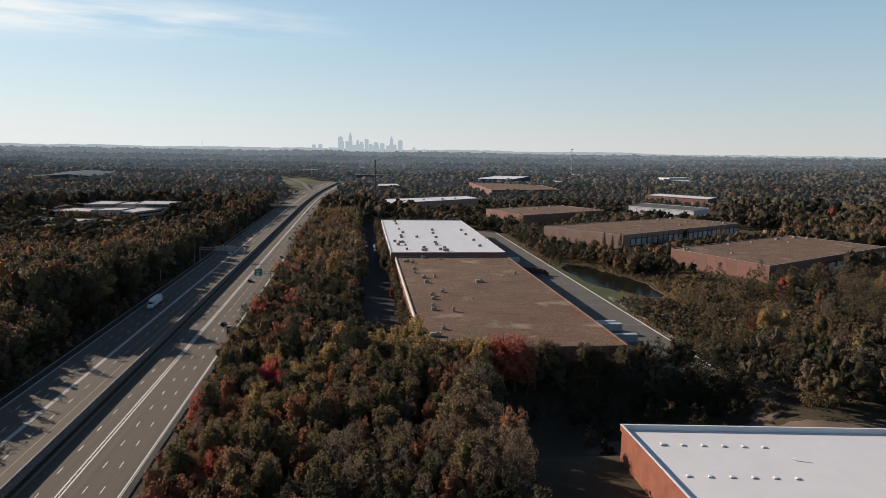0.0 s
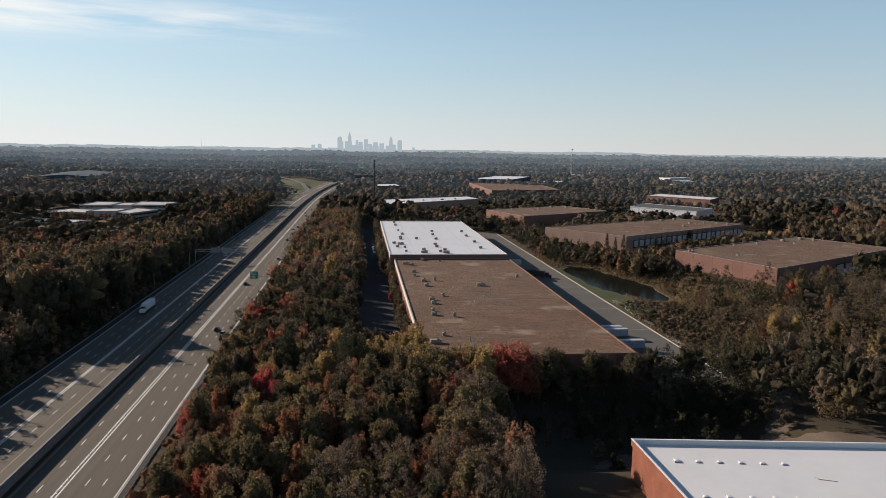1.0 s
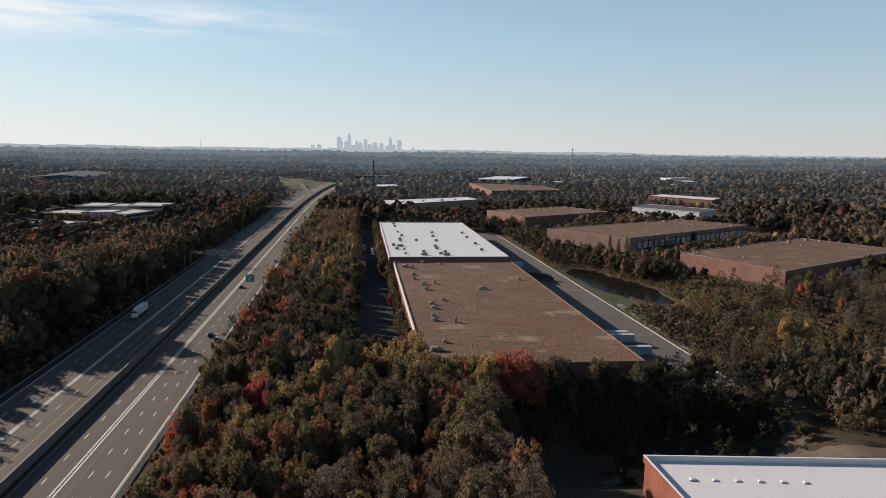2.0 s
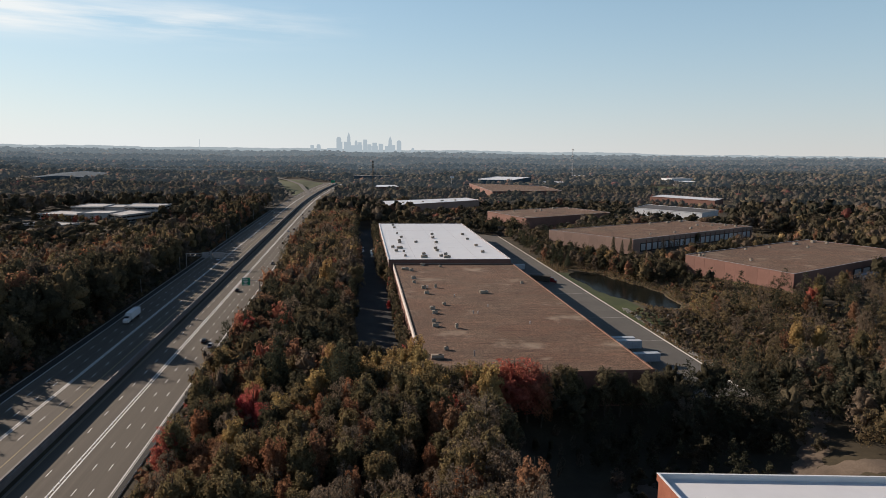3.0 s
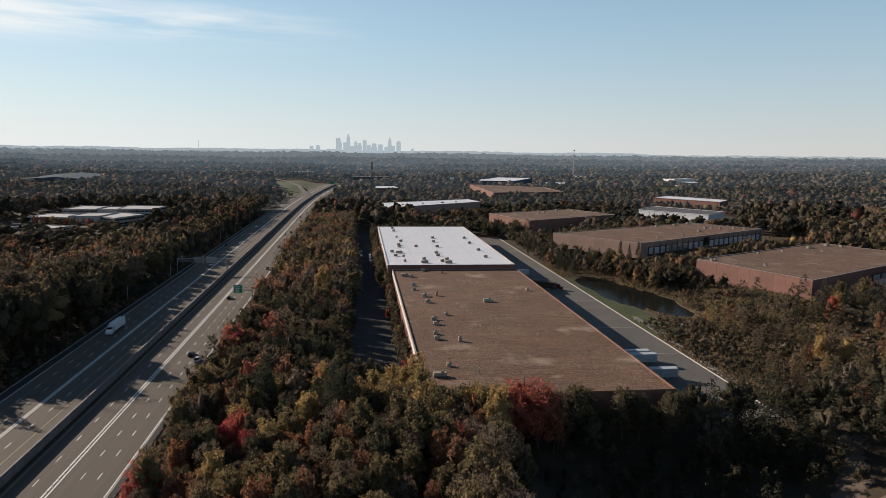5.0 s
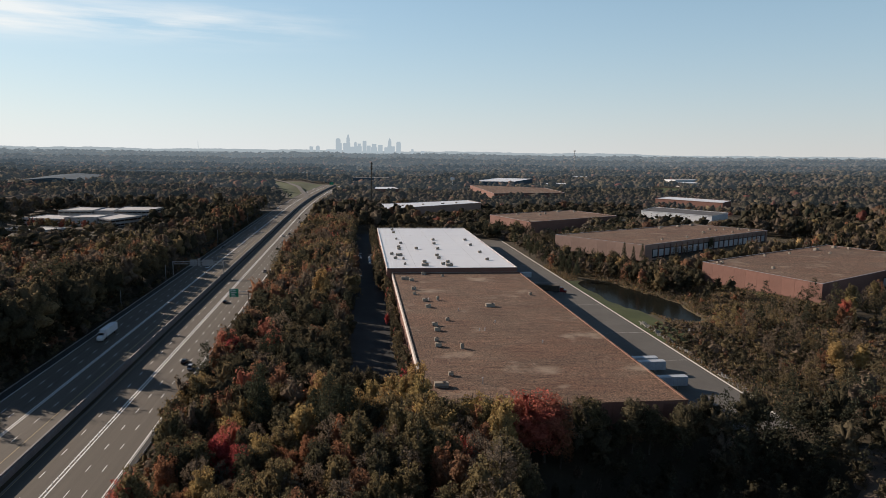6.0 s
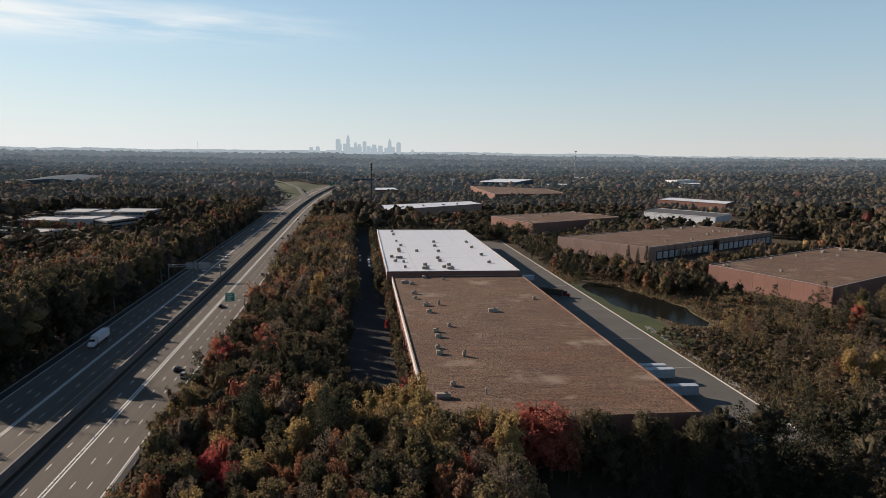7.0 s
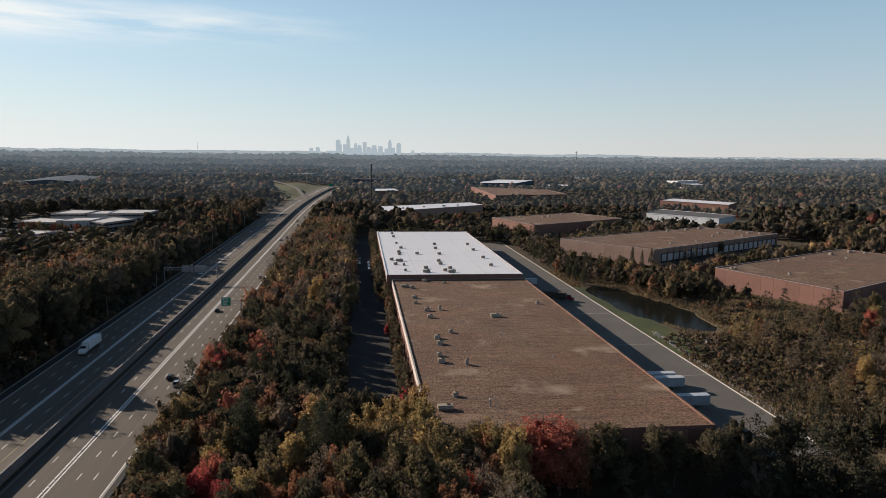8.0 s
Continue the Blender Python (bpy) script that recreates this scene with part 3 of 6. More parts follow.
def tree(species, variant, m):
    """One tree: a trunk with limbs, and a crown of leaf clumps. Trees of one species and variant share their meshes."""
    key = (species, variant)
    if key in TEMPLATES:
        return copy_thing(TEMPLATES[key], m)
    pine = species == 6
    tall, width = (18.0, 3.8) if pine else ((14.5, 3.6), (15.5, 3.3), (13.2, 3.8))[variant % 3]
    thing = tagged(new("pine_tree" if pine else "tree"), ("dark green pine tree in the wood" if pine else f"{LEAF_WORDS[species]} autumn tree in the dense wood"), "tree", "trees in the wood")
    maple = species in (4, 7)
    count = 2300 if species == 5 else 2900 if maple else 2300
    width = width * 1.3 if maple else width
    part("trunk", trunk_mesh(bmesh.new(), tall, width, species * 10 + variant, pine), BARK, thing)
    form = crown_form("pine" if pine else "round", 40 if pine else 34 + 5 * variant, count, 0.2 if maple or species == 5 else 0.26, species * 31 + variant, species != 5, 0.6, 2)
    v, f = leaf_mesh(form, width, tall)
    crown = new("crown", raw_mesh("crown", v, f, [LEAVES[species]], tint=np.zeros(len(v)), soft=True))
    crown.parent = thing
    TEMPLATES[key] = thing
    thing.matrix_basis = m
    return thing


# where trees may stand
def in_poly(x, y, pts, grow=0.0):
    q = inset(pts, -grow) if grow else pts
    inside = np.zeros(np.shape(x), bool)
    for (x0, y0), (x1, y1) in zip(q, q[1:] + q[:1]):
        cross = ((y0 > y) != (y1 > y)) & (x < (x1 - x0) * (y - y0) / (y1 - y0 + 1e-9) + x0)
        inside ^= cross
    return inside


CLEAR = [
    [(0, 236), (15, 232), (16, 194.5), (86, 194.5), (88, 199), (119, 199), (122, 206), (122, 470), (124, 600), (70, 640), (-3, 640)],
    [(50, 10), (175, 5), (175, 140), (150, 158), (112, 160), (95, 150), (60, 146), (46, 138), (46, 60)],
    [(217, 316), (370, 390), (330, 475), (185, 398), (196, 340)],
    [(202, 424), (395, 540), (300, 610), (140, 528), (150, 480)],
    [(150, 608), (260, 676), (228, 752), (122, 694)],
    [(26, 752), (90, 802), (156, 854), (143, 912), (12, 836)],
    [(-335, 634), (-250, 618), (-196, 650), (-190, 800), (-250, 810), (-330, 800)],
    [(262, 735), (345, 640), (415, 690), (430, 735), (350, 830)],
    [(372, 920), (450, 812), (520, 880), (525, 915), (455, 1010)],
    [(5, 1120), (70, 1120), (85, 1240), (66, 1285), (22, 1270)],
    [(190, 1350), (340, 1345), (440, 1630), (330, 1670)],
    [(-30, 1560), (90, 1570), (90, 1720), (-30, 1710)],
    [(525, 1180), (580, 1190), (665, 1410), (605, 1420)],
    [(660, 1340), (730, 1350), (760, 1520), (690, 1510)],
    [(365, 1330), (450, 1350), (455, 1500), (370, 1490)],
    [(-640, 1240), (-500, 1270), (-540, 1650), (-680, 1630)],
    [(735, 1500), (850, 1540), (830, 1690), (735, 1650)],
    [(560, 1740), (655, 1750), (650, 1920), (560, 1910)],
    [(192, 1020), (330, 1062), (345, 1090), (343, 1250), (200, 1320)],
    [(-128, 1130), (-60, 1130), (-34, 1480), (-60, 1640), (-240, 1650), (-165, 1400)],
]


def free(x, y):
    s = x - bend(y)
    ok = ~((s > -108.5) & (s < np.where(y < 190, -43.5, -46.5)) & (y < 1490))
    for c in CLEAR:
        ok &= ~in_poly(x, y, c)
    ok &= pond_depth(x, y) < -0.12
    return ok


def scatter(x0, x1, y0, y1, gap, seed):
    g = np.random.default_rng(seed)
    nx, ny = int((x1 - x0) / gap), int((y1 - y0) / gap)
    a, b = np.meshgrid(np.arange(nx), np.arange(ny))
    x = x0 + (a + 0.5 * (b % 2) + g.uniform(-0.38, 0.38, a.shape)) * gap
    y = y0 + (b + g.uniform(-0.38, 0.38, a.shape)) * gap
    x, y = x.ravel(), y.ravel()
    keep = free(x, y)
    return x[keep], y[keep]


def seen(x, y):
    """The wedge of land on which the film looks, with a margin for the shade that falls into it."""
    return (x > -0.51 * y - 55) & (x < 0.87 * y + 30)


def species_at(x, y, g, shares=(0.24, 0.36, 0.06, 0.11, 0.012, 0.218)):
    """Which kinds grow where: the shares of the six leaf trees, and patches of evergreen."""
    patch = np.sin(x * 0.035 + 1.0) * np.cos(y * 0.028 + 0.5) + 0.6 * np.sin(x * 0.011 - y * 0.017)
    field = np.sin(x * 0.016 + 1.7 * np.sin(y * 0.009)) + np.cos(y * 0.013 - 1.3 * np.sin(x * 0.007)) + 0.5 * np.sin(x * 0.05 + y * 0.04)
    r = 0.16 * field + g.uniform(size=np.shape(x))
    r = np.argsort(np.argsort(r)) / max(1, len(r))
    s = np.searchsorted(np.cumsum(shares)[:-1], r)
    return np.where((patch < -0.6) & (g.uniform(size=np.shape(x)) < 0.4), 6, s)


def woods(name, label, x, y, count, size, lobes, seed, low=11, high=18, leaves=None, wide=1.0, shares=(0.38, 0.34, 0.02, 0.07, 0.003, 0.187), solid=True, level=2):
    """Many trees in one mesh, far enough off that none can be told apart singly."""
    g = np.random.default_rng(seed)
    sp = species_at(x, y, g, shares)
    forms = [crown_form("round", lobes, count, size, 100 + k, solid, level=level) for k in range(6)] + [crown_form("pine", lobes, count, size * 0.9, 110 + k, solid, level=level) for k in range(2)]
    zs = height(x, y)
    stand = 1 + 0.16 * np.sin(x * 0.021 + 2.0 * np.sin(y * 0.013)) * np.cos(y * 0.019 + 1.0)
    V, F, I, T, base = [], [], [], [], 0
    for i in range(len(x)):
        pine = sp[i] == 6
        form = forms[6 + i % 2] if pine else forms[int(g.integers(0, 6))]
        tall = g.uniform(low, high) * (1.1 if pine else 1) * stand[i]
        width = tall * wide * (0.23 if pine else g.uniform(0.24, 0.34))
        v, f = leaf_mesh(form, width, tall)
        a = g.uniform(0, 6.28)
        ca, sa = math.cos(a), math.sin(a)
        V.append(np.stack([v[:, 0] * ca - v[:, 1] * sa + x[i], v[:, 0] * sa + v[:, 1] * ca + y[i], v[:, 2] + zs[i]], 1))
        F.append(f + base)
        base += len(v)
        I.append(np.full(len(f), sp[i]))
        T.append(np.full(len(v), g.uniform()))
    return tagged(new(name, raw_mesh(name, np.concatenate(V), np.concatenate(F), leaves or LEAVES_MID, np.concatenate(I), np.concatenate(T), True)), label, "woods", kind="stuff")


# the wood in front of the long warehouse: single trees, some of them picked out by colour
ACCENTS = [(-28, 185, 7), (-25, 180, 7), (-30, 190, 4), (-16, 177, 3), (-12.5, 177, 3), (-2, 167, 3), (-39, 140, 3), (-37, 179, 3), (-35, 194, 3), (-10, 189, 2), (4, 194, 2), (10, 204, 2), (17, 197, 2), (5, 207, 2),
           (30, 147, 2), (-1, 137, 3), (5, 159, 3), (9, 175, 5), (-42, 150, 3), (-44, 162, 4), (17, 206, 2), (-4, 174, 3), (24, 160, 5), (18, 140, 1), (-20, 150, 3), (-14, 160, 5), (-20, 130, 3), (-41, 200, 2), (-43, 210, 2)]
tx, ty = scatter(-47, 62, 88, 236, 5.1, 3)
g = np.random.default_rng(5)
keep = (tx > -0.5 * ty - 60) & ~((ty > 222) & (tx > -20))
tx, ty = tx[keep], ty[keep]
order = np.argsort(np.hypot((tx - 5) * 0.9, ty - 160))
order = order[~((tx[order] > 32) & (ty[order] < 165))]
order = order[np.hypot(tx[order] - 42, ty[order] - 186) > 6.5]
near_i, rest_i = order[:290], order[290:]
tsp = species_at(tx, ty, g, (0.2, 0.24, 0.11, 0.22, 0.03, 0.2))
sunny = (tx > -14) & (tx < 42) & (ty > 172)
tsp = np.where(sunny & (g.uniform(size=len(tx)) < 0.75), g.choice((1, 5, 3, 2, 5, 1, 3), len(tx)), tsp)
tsp = np.where((tx < 4) & (ty > 190) & (tx > -42) & (g.uniform(size=len(tx)) < 0.9), np.where(g.uniform(size=len(tx)) < 0.35, 6, 0), tsp)
hollow = (tx > 34) & (ty < 187)
tsp = np.where(hollow, np.where(g.uniform(size=len(tx)) < 0.5, 0, 5), tsp)
tsp = np.where((ty < 188) & (tsp == 6), 5, tsp)
tsp = np.where((ty < 165) & (tsp == 0) & (g.uniform(size=len(tx)) < 0.5), g.choice((1, 3, 5), len(tx)), tsp)
tsp = np.where((ty < 165) & (tsp == 2), g.choice((1, 3, 5), len(tx)), tsp)
for ax, ay, sp in ACCENTS:
    tsp[np.argmin(np.hypot(tx - ax, ty - ay))] = sp
for i in near_i:
    k = g.uniform(0.28, 0.42) if hollow[i] else g.uniform(1.12, 1.3) if tx[i] > 19 and ty[i] < 170 else g.uniform(1.0, 1.2) if 165 < ty[i] < 200 and tx[i] > -8 else g.uniform(0.68, 1.12)
    m = pose(tx[i], ty[i], float(height(tx[i], ty[i])), g.uniform(-3, 3), g.uniform(-3, 3), g.uniform(0, 360)) @ Matrix.Diagonal((k, k, k * g.uniform(0.9, 1.1), 1))
    tree(int(tsp[i]), int(g.integers(0, 3)), m)
woods("woods", "deep autumn wood beside the motorway", tx[rest_i], ty[rest_i], 520, 0.34, 14, 21, 12, 17, wide=0.9, shares=(0.3, 0.22, 0.06, 0.2, 0.02, 0.2), level=3)

# the last rows before the long front, and the corner of the side lot
for n in range(17):
    red, low = n in (4, 5, 6), n > 9
    k = (1.2, 1.36, 1.16)[n - 4] if red else g.uniform(0.84, 0.98) if low else g.uniform(1.0, 1.15)
    kx = 1.4 if red else 1.2
    kind = 4 if red else int(g.choice((0, 0, 5) if low else (0, 1, 2, 3, 5)))
    tree(kind, n % 3, pose(20 + 4.05 * n + (1.2 if red else 0), 188.2 if red else 189.5 + g.uniform(-1.2, 1.5), 1.9, 0, 0, g.uniform(0, 360)) @ Matrix.Diagonal((k * kx, k * kx, k, 1)))
for cx, cy, sp, k in ((13.2, 204, 2, 0.9), (8.5, 211, 2, 0.85), (3, 217, 1, 0.8), (12, 219, 3, 0.6), (-3, 224, 1, 0.85), (17, 190, 2, 1.1), (-8, 206, 2, 0.95)):
    tree(sp, int(g.integers(0, 3)), pose(cx, cy, 1.9, 0, 0, g.uniform(0, 360)) @ Matrix.Diagonal((k * 1.2, k * 1.2, k, 1)))
x = 15.4 + np.random.default_rng(51).uniform(-1.0, 0.8, 170)
y = np.linspace(216, 590, 170)
south = y < 386
for pick, low, high, sd in ((south, 8.0, 11, 52), (~south, 11, 14.5, 53)):
    woods("wall_trees", "small dark trees and shrubs along the long wall", np.where(south, x, x - 3.0)[pick], y[pick], 200, 0.38, 9, sd, low, high, wide=0.7, shares=(0.74, 0.1, 0, 0.03, 0.02, 0.11), level=1)
gb = np.random.default_rng(95)
x, y = np.concatenate([gb.uniform(14, 86, 34), gb.uniform(90, 150, 26)]), np.concatenate([gb.uniform(582, 618, 34), gb.uniform(606, 640, 26)])
woods("back_trees", "broad dark green trees behind the white-roofed warehouse", x, y, 300, 0.42, 20, 96, 11, 15, wide=1.25, shares=(0.72, 0.1, 0, 0.02, 0, 0.04, 0.12))

# bright single trees in the dark roadside wood
for ax, ay, sp, k in ((-35, 360, 3, 1.15), (-30, 366, 3, 1.1), (-38, 352, 3, 1.0), (-28.5, 268, 4, 0.95), (-43.3, 267, 4, 1.0), (-44.5, 257, 3, 0.95), (-41, 262, 7, 0.9), (-44, 243, 3, 0.85), (-12.6, 340, 1, 1.05), (-16, 346, 2, 1.0), (-27, 281, 5, 1.1), (-44, 226, 2, 0.9), (-42, 219, 1, 0.95)):
    tree(sp, int(g.integers(0, 3)), pose(ax, ay, float(height(ax, ay)), 0, 0, g.uniform(0, 360)) @ Matrix.Diagonal((k * 1.15, k * 1.15, k * 1.1, 1)))
x, y = np.linspace(24, 150, 40) + gb.uniform(-4, 4, 40), np.linspace(722, 812, 40) + gb.uniform(-22, 6, 40)
woods("back_trees", "dark green trees before the pink-walled warehouse", x, y, 200, 0.5, 16, 97, 9, 13, wide=1.3, shares=(0.6, 0.22, 0, 0.06, 0, 0.06, 0.06))
x, y = gb.uniform(104, 152, 22), gb.uniform(600, 645, 22)
woods("back_trees", "tall dark trees at the end of the yard", x, y, 320, 0.5, 18, 98, 14, 19, wide=1.15, shares=(0.6, 0.12, 0, 0.02, 0, 0.06, 0.2))
# single trees above the scrub, and the thin row before the loading bays
for ax, ay, sp, k in ((202, 291, 4, 0.8), (198, 288, 3, 0.75), (165, 247, 2, 0.8), (172, 243, 2, 0.7), (222, 314, 1, 0.9), (186, 316, 5, 0.8), (165, 309, 1, 0.8), (170, 276, 5, 0.85), (242, 324, 1, 0.85), (211, 300, 2, 0.75), (150, 262, 5, 0.7), (205, 268, 3, 0.8), (180, 232, 1, 0.85), (196, 250, 5, 0.9),
                       (214, 470, 5, 0.62), (222, 474, 5, 0.62), (228, 477, 5, 0.5), (235, 481, 5, 0.64), (255, 500, 0, 0.75), (286, 498, 3, 0.6), (294, 503, 5, 0.66), (152, 449, 1, 0.9), (160, 440, 0, 0.95)):
    tree(sp, int(g.integers(0, 3)), pose(ax, ay, float(height(ax, ay)), 0, 0, g.uniform(0, 360)) @ Matrix.Diagonal((k, k, k, 1)))
# red maples along the long wall, pines along the yard
for mx_, my_, k in ((15.6, 291, 0.64), (15.2, 235, 0.7), (12.8, 319, 0.6), (15.4, 352, 0.6), (15.5, 246, 0.5), (12.6, 408, 0.8), (12.2, 486, 0.85), (12.0, 470, 0.8), (12.2, 520, 0.85), (12.4, 560, 0.8), (12.0, 440, 0.6), (15.0, 262, 0.35)):
    tree(7, int(g.integers(0, 3)), pose(mx_, my_, 1.95, 0, 0, g.uniform(0, 360)) @ Matrix.Diagonal((k * 0.72, k * 0.88, k * 1.0, 1)))
for n in range(34):
    py = 420 + n * 5.0
    tree(6, n % 3, pose(g.uniform(122, 133), py + g.uniform(-2, 2), float(height(127, py)), 0, 0, g.uniform(0, 360)) @ Matrix.Diagonal([g.uniform(0.5, 0.72)] * 3 + [1]))

x, y = scatter(-47, -0.5, 212, 720, 6.5, 11)
k = np.ones(len(x), bool)
for ax, ay in zip(tx, ty):
    k &= np.hypot(x - ax, y - ay) > 4
north = y > 335
edge = x > -11
woods("roadside_woods", "dark mixed trees between the motorway and the side lot", x[k & ~north & ~edge], y[k & ~north & ~edge], 620, 0.42, 26, 12, 12, 19, wide=1.1, shares=(0.5, 0.1, 0.02, 0.08, 0.015, 0.085, 0.2))
woods("roadside_woods", "lower dark trees along the side lot", x[k & ~north & edge], y[k & ~north & edge], 560, 0.42, 22, 79, 13, 17, wide=0.85, shares=(0.55, 0.1, 0.02, 0.06, 0.01, 0.06, 0.2))
woods("roadside_woods", "strip of mixed autumn trees beside the motorway", x[k & north], y[k & north], 260, 0.5, 18, 53, 12, 18, wide=1.1, shares=(0.2, 0.27, 0.06, 0.19, 0.02, 0.26))
for ya, yb, lo, hi, sd in ((165, 268, 12, 18, 31), (268, 310, 23, 28, 33), (310, 460, 19, 24, 34), (460, 900, 15, 20, 35)):
    x, y = scatter(-136, -108, ya, yb, 6.0, sd)
    woods("roadside_woods", "tall wood edge that shades the motorway", x, y, (300, 600, 400, 120)[sum(ya > v for v in (0, 300, 400))], (0.42, 0.45, 0.45, 0.6)[sum(ya > v for v in (0, 300, 400))], 16, sd + 6, lo, hi, shares=(0.4, 0.25, 0.01, 0.07, 0, 0.22, 0.05), level=3 if 268 < yb < 470 else 2)
x, y = scatter(-260, -137, -60, 520, 7.5, 13)
k = seen(x, y) & ~((x < -165) & (y > 430))
woods("roadside_woods", "dense autumn wood on the far side of the motorway", x[k], y[k], 170, 0.5, 16, 14, 12, 19, LEAVES, shares=(0.16, 0.36, 0.03, 0.12, 0.006, 0.324))
x, y = scatter(56, 430, 140, 600, 6.6, 15)
pick = np.random.default_rng(3).uniform(size=len(x))
dark_hollow = (x < 124) & (y < 207)
scrub = (x > 121) & (x < 206) & (y > 205) & (y < 312)
bank = (x > 121) & (x < 206) & (y >= 300) & (y < 470) & (pond_depth(x, y) > np.where(y > 375, -0.3, -0.75))
lawn_side = (x < 141) & (y > 285) & (y < 420)
glade = (x > 150) & (x < 205) & (y > 300) & (y < 380)
k = seen(x, y) & ~dark_hollow & ~scrub & ~bank & ~lawn_side & ~(glade & (pick < 0.8))
dim = (y < 230) & (x < 190)
woods("yard_woods", "dim brown wood behind the brick building", x[k & dim], y[k & dim], 380, 0.38, 14, 77, 11, 16.5, shares=(0.58, 0.1, 0.01, 0.03, 0, 0.18, 0.1), level=3)
k = k & ~dim
front = (y < 345) & (x < 300)
sparse = np.random.default_rng(14).uniform(size=len(x)) < 0.42
woods("yard_woods", "olive and grey-brown half-bare trees on the rough ground", x[k & front & sparse], y[k & front & sparse], 760, 0.3, 20, 87, 9, 14, wide=1.05, shares=(0.16, 0.32, 0.05, 0.04, 0, 0.43), solid=False)
woods("scrub", "low brown undergrowth on the rough ground", x[k & front & ~sparse], y[k & front & ~sparse], 130, 0.3, 6, 88, 1.5, 4, wide=1.7, shares=(0.3, 0.25, 0, 0.03, 0, 0.42), level=1)
k = k & ~front
big = (x > 335) | (x > 0.7 * y)
woods("yard_woods", "tall autumn trees beyond the halls", x[k & big], y[k & big], 150, 0.5, 15, 17, 13, 20, shares=(0.36, 0.3, 0.02, 0.04, 0.003, 0.277))
k = k & ~big
woods("yard_woods", "autumn trees round the pond and the halls", x[k], y[k], 150, 0.45, 12, 16, 8, 14, shares=(0.32, 0.26, 0.02, 0.05, 0.003, 0.297, 0.05))
x, y = scatter(60, 122, 140, 194, 5.0, 37)
k = ((x < 100) | (y > 165)) & (y > 166)
woods("hollow_woods", "dark evergreen trees in the shaded hollow", x[k], y[k], 260, 0.34, 14, 39, 4.5, 8, wide=1.2, shares=(0.6, 0, 0, 0, 0, 0.05, 0.35), level=2)
k = ((x < 100) | (y > 165)) & (y <= 166)
woods("hollow_woods", "low dark bushes in the shaded hollow", x[k], y[k], 220, 0.36, 10, 38, 3, 5.5, wide=1.5, shares=(0.4, 0, 0, 0, 0, 0.05, 0.55), level=1)
x, y = scatter(88, 124, 180, 206, 5.0, 67)
k = y < np.where(x > 119, 206, 199)
woods("hollow_woods", "dark trees hiding the near end of the yard", x[k], y[k], 520, 0.34, 18, 68, 12, 15.5, wide=1.05, shares=(0.5, 0, 0, 0.02, 0, 0.1, 0.38), level=3)
x, y = scatter(-44, 34, 88, 200, 5.2, 71)
woods("undergrowth", "dark undergrowth below the autumn trees", x, y, 60, 0.4, 6, 72, 4, 8, wide=1.5, shares=(0.55, 0.12, 0, 0.08, 0, 0.15, 0.1), level=1)
x, y = scatter(140, 215, 378, 470, 7.2, 91)
k = (pond_depth(x, y) < -0.13) & (pond_depth(x, y) > -2.2)
woods("pond_trees", "dense dark green trees behind the pond", x[k], y[k], 420, 0.36, 16, 92, 8, 16, wide=0.95, shares=(0.5, 0.15, 0.01, 0.05, 0, 0.09, 0.2))
x, y = scatter(120, 190, 290, 450, 2.6, 93)
k = (pond_depth(x, y) < -0.06) & (pond_depth(x, y) > -0.75) & (x > 140)
woods("scrub", "dry reeds and low bushes on the pond bank", x[k], y[k], 45, 0.3, 3, 94, 0.6, 2.2, wide=1.8, shares=(0.25, 0.3, 0.02, 0.08, 0, 0.35), level=1)
x, y = scatter(120, 206, 200, 312, 3.3, 23)
k = (np.random.default_rng(4).uniform(size=len(x)) < 0.75)
woods("scrub", "dry brown scrub between the yard and the pond", x[k], y[k], 90, 0.28, 4, 24, 1.2, 3.6, wide=1.5, shares=(0.3, 0.27, 0, 0.03, 0, 0.4), level=1)
x, y = scatter(124, 300, 150, 318, 10.5, 57)
k = seen(x, y) & (np.random.default_rng(9).uniform(size=len(x)) < 0.75) & ((x > 150) | (y < 240))
woods("yard_woods", "tall thin autumn trees above the scrub", x[k], y[k], 620, 0.3, 18, 58, 8, 13, solid=False, wide=0.85, shares=(0.1, 0.42, 0.1, 0.08, 0, 0.3))
x = np.random.default_rng(61).uniform(-49.6, -42.5, 300)
y = np.linspace(95, 400, 300)
woods("scrub", "rusty bushes along the motorway verge", x, y, 140, 0.26, 5, 62, 1.5, 5.5, wide=1.3, shares=(0.1, 0.2, 0.15, 0.35, 0.02, 0.18), level=1)
x, y = scatter(-138, -107, 165, 420, 4.6, 73)
woods("undergrowth", "dark undergrowth at the foot of the wood edge", x, y, 40, 0.45, 6, 74, 3, 7, wide=1.4, shares=(0.6, 0.15, 0, 0.05, 0, 0.2), level=1)
gv_ = np.random.default_rng(65)
x, y = gv_.uniform(-110.5, -106.8, 330), np.linspace(165, 820, 330)
woods("scrub", "dark bushes along the far verge", x, y, 60, 0.4, 6, 66, 2, 5.5, wide=1.3, shares=(0.5, 0.2, 0, 0.1, 0, 0.2), level=1)
x, y = scatter(150, 215, 300, 420, 4.0, 27)
k = (np.random.default_rng(8).uniform(size=len(x)) < 0.5) & (pond_depth(x, y) < -0.6) & ~in_poly(x, y, [(217, 312), (222, 330), (198, 400), (180, 396), (196, 340)])
woods("scrub", "low bushes on the rough ground by the pond", x[k], y[k], 60, 0.36, 4, 28, 1.2, 3.5, wide=1.6, level=1)
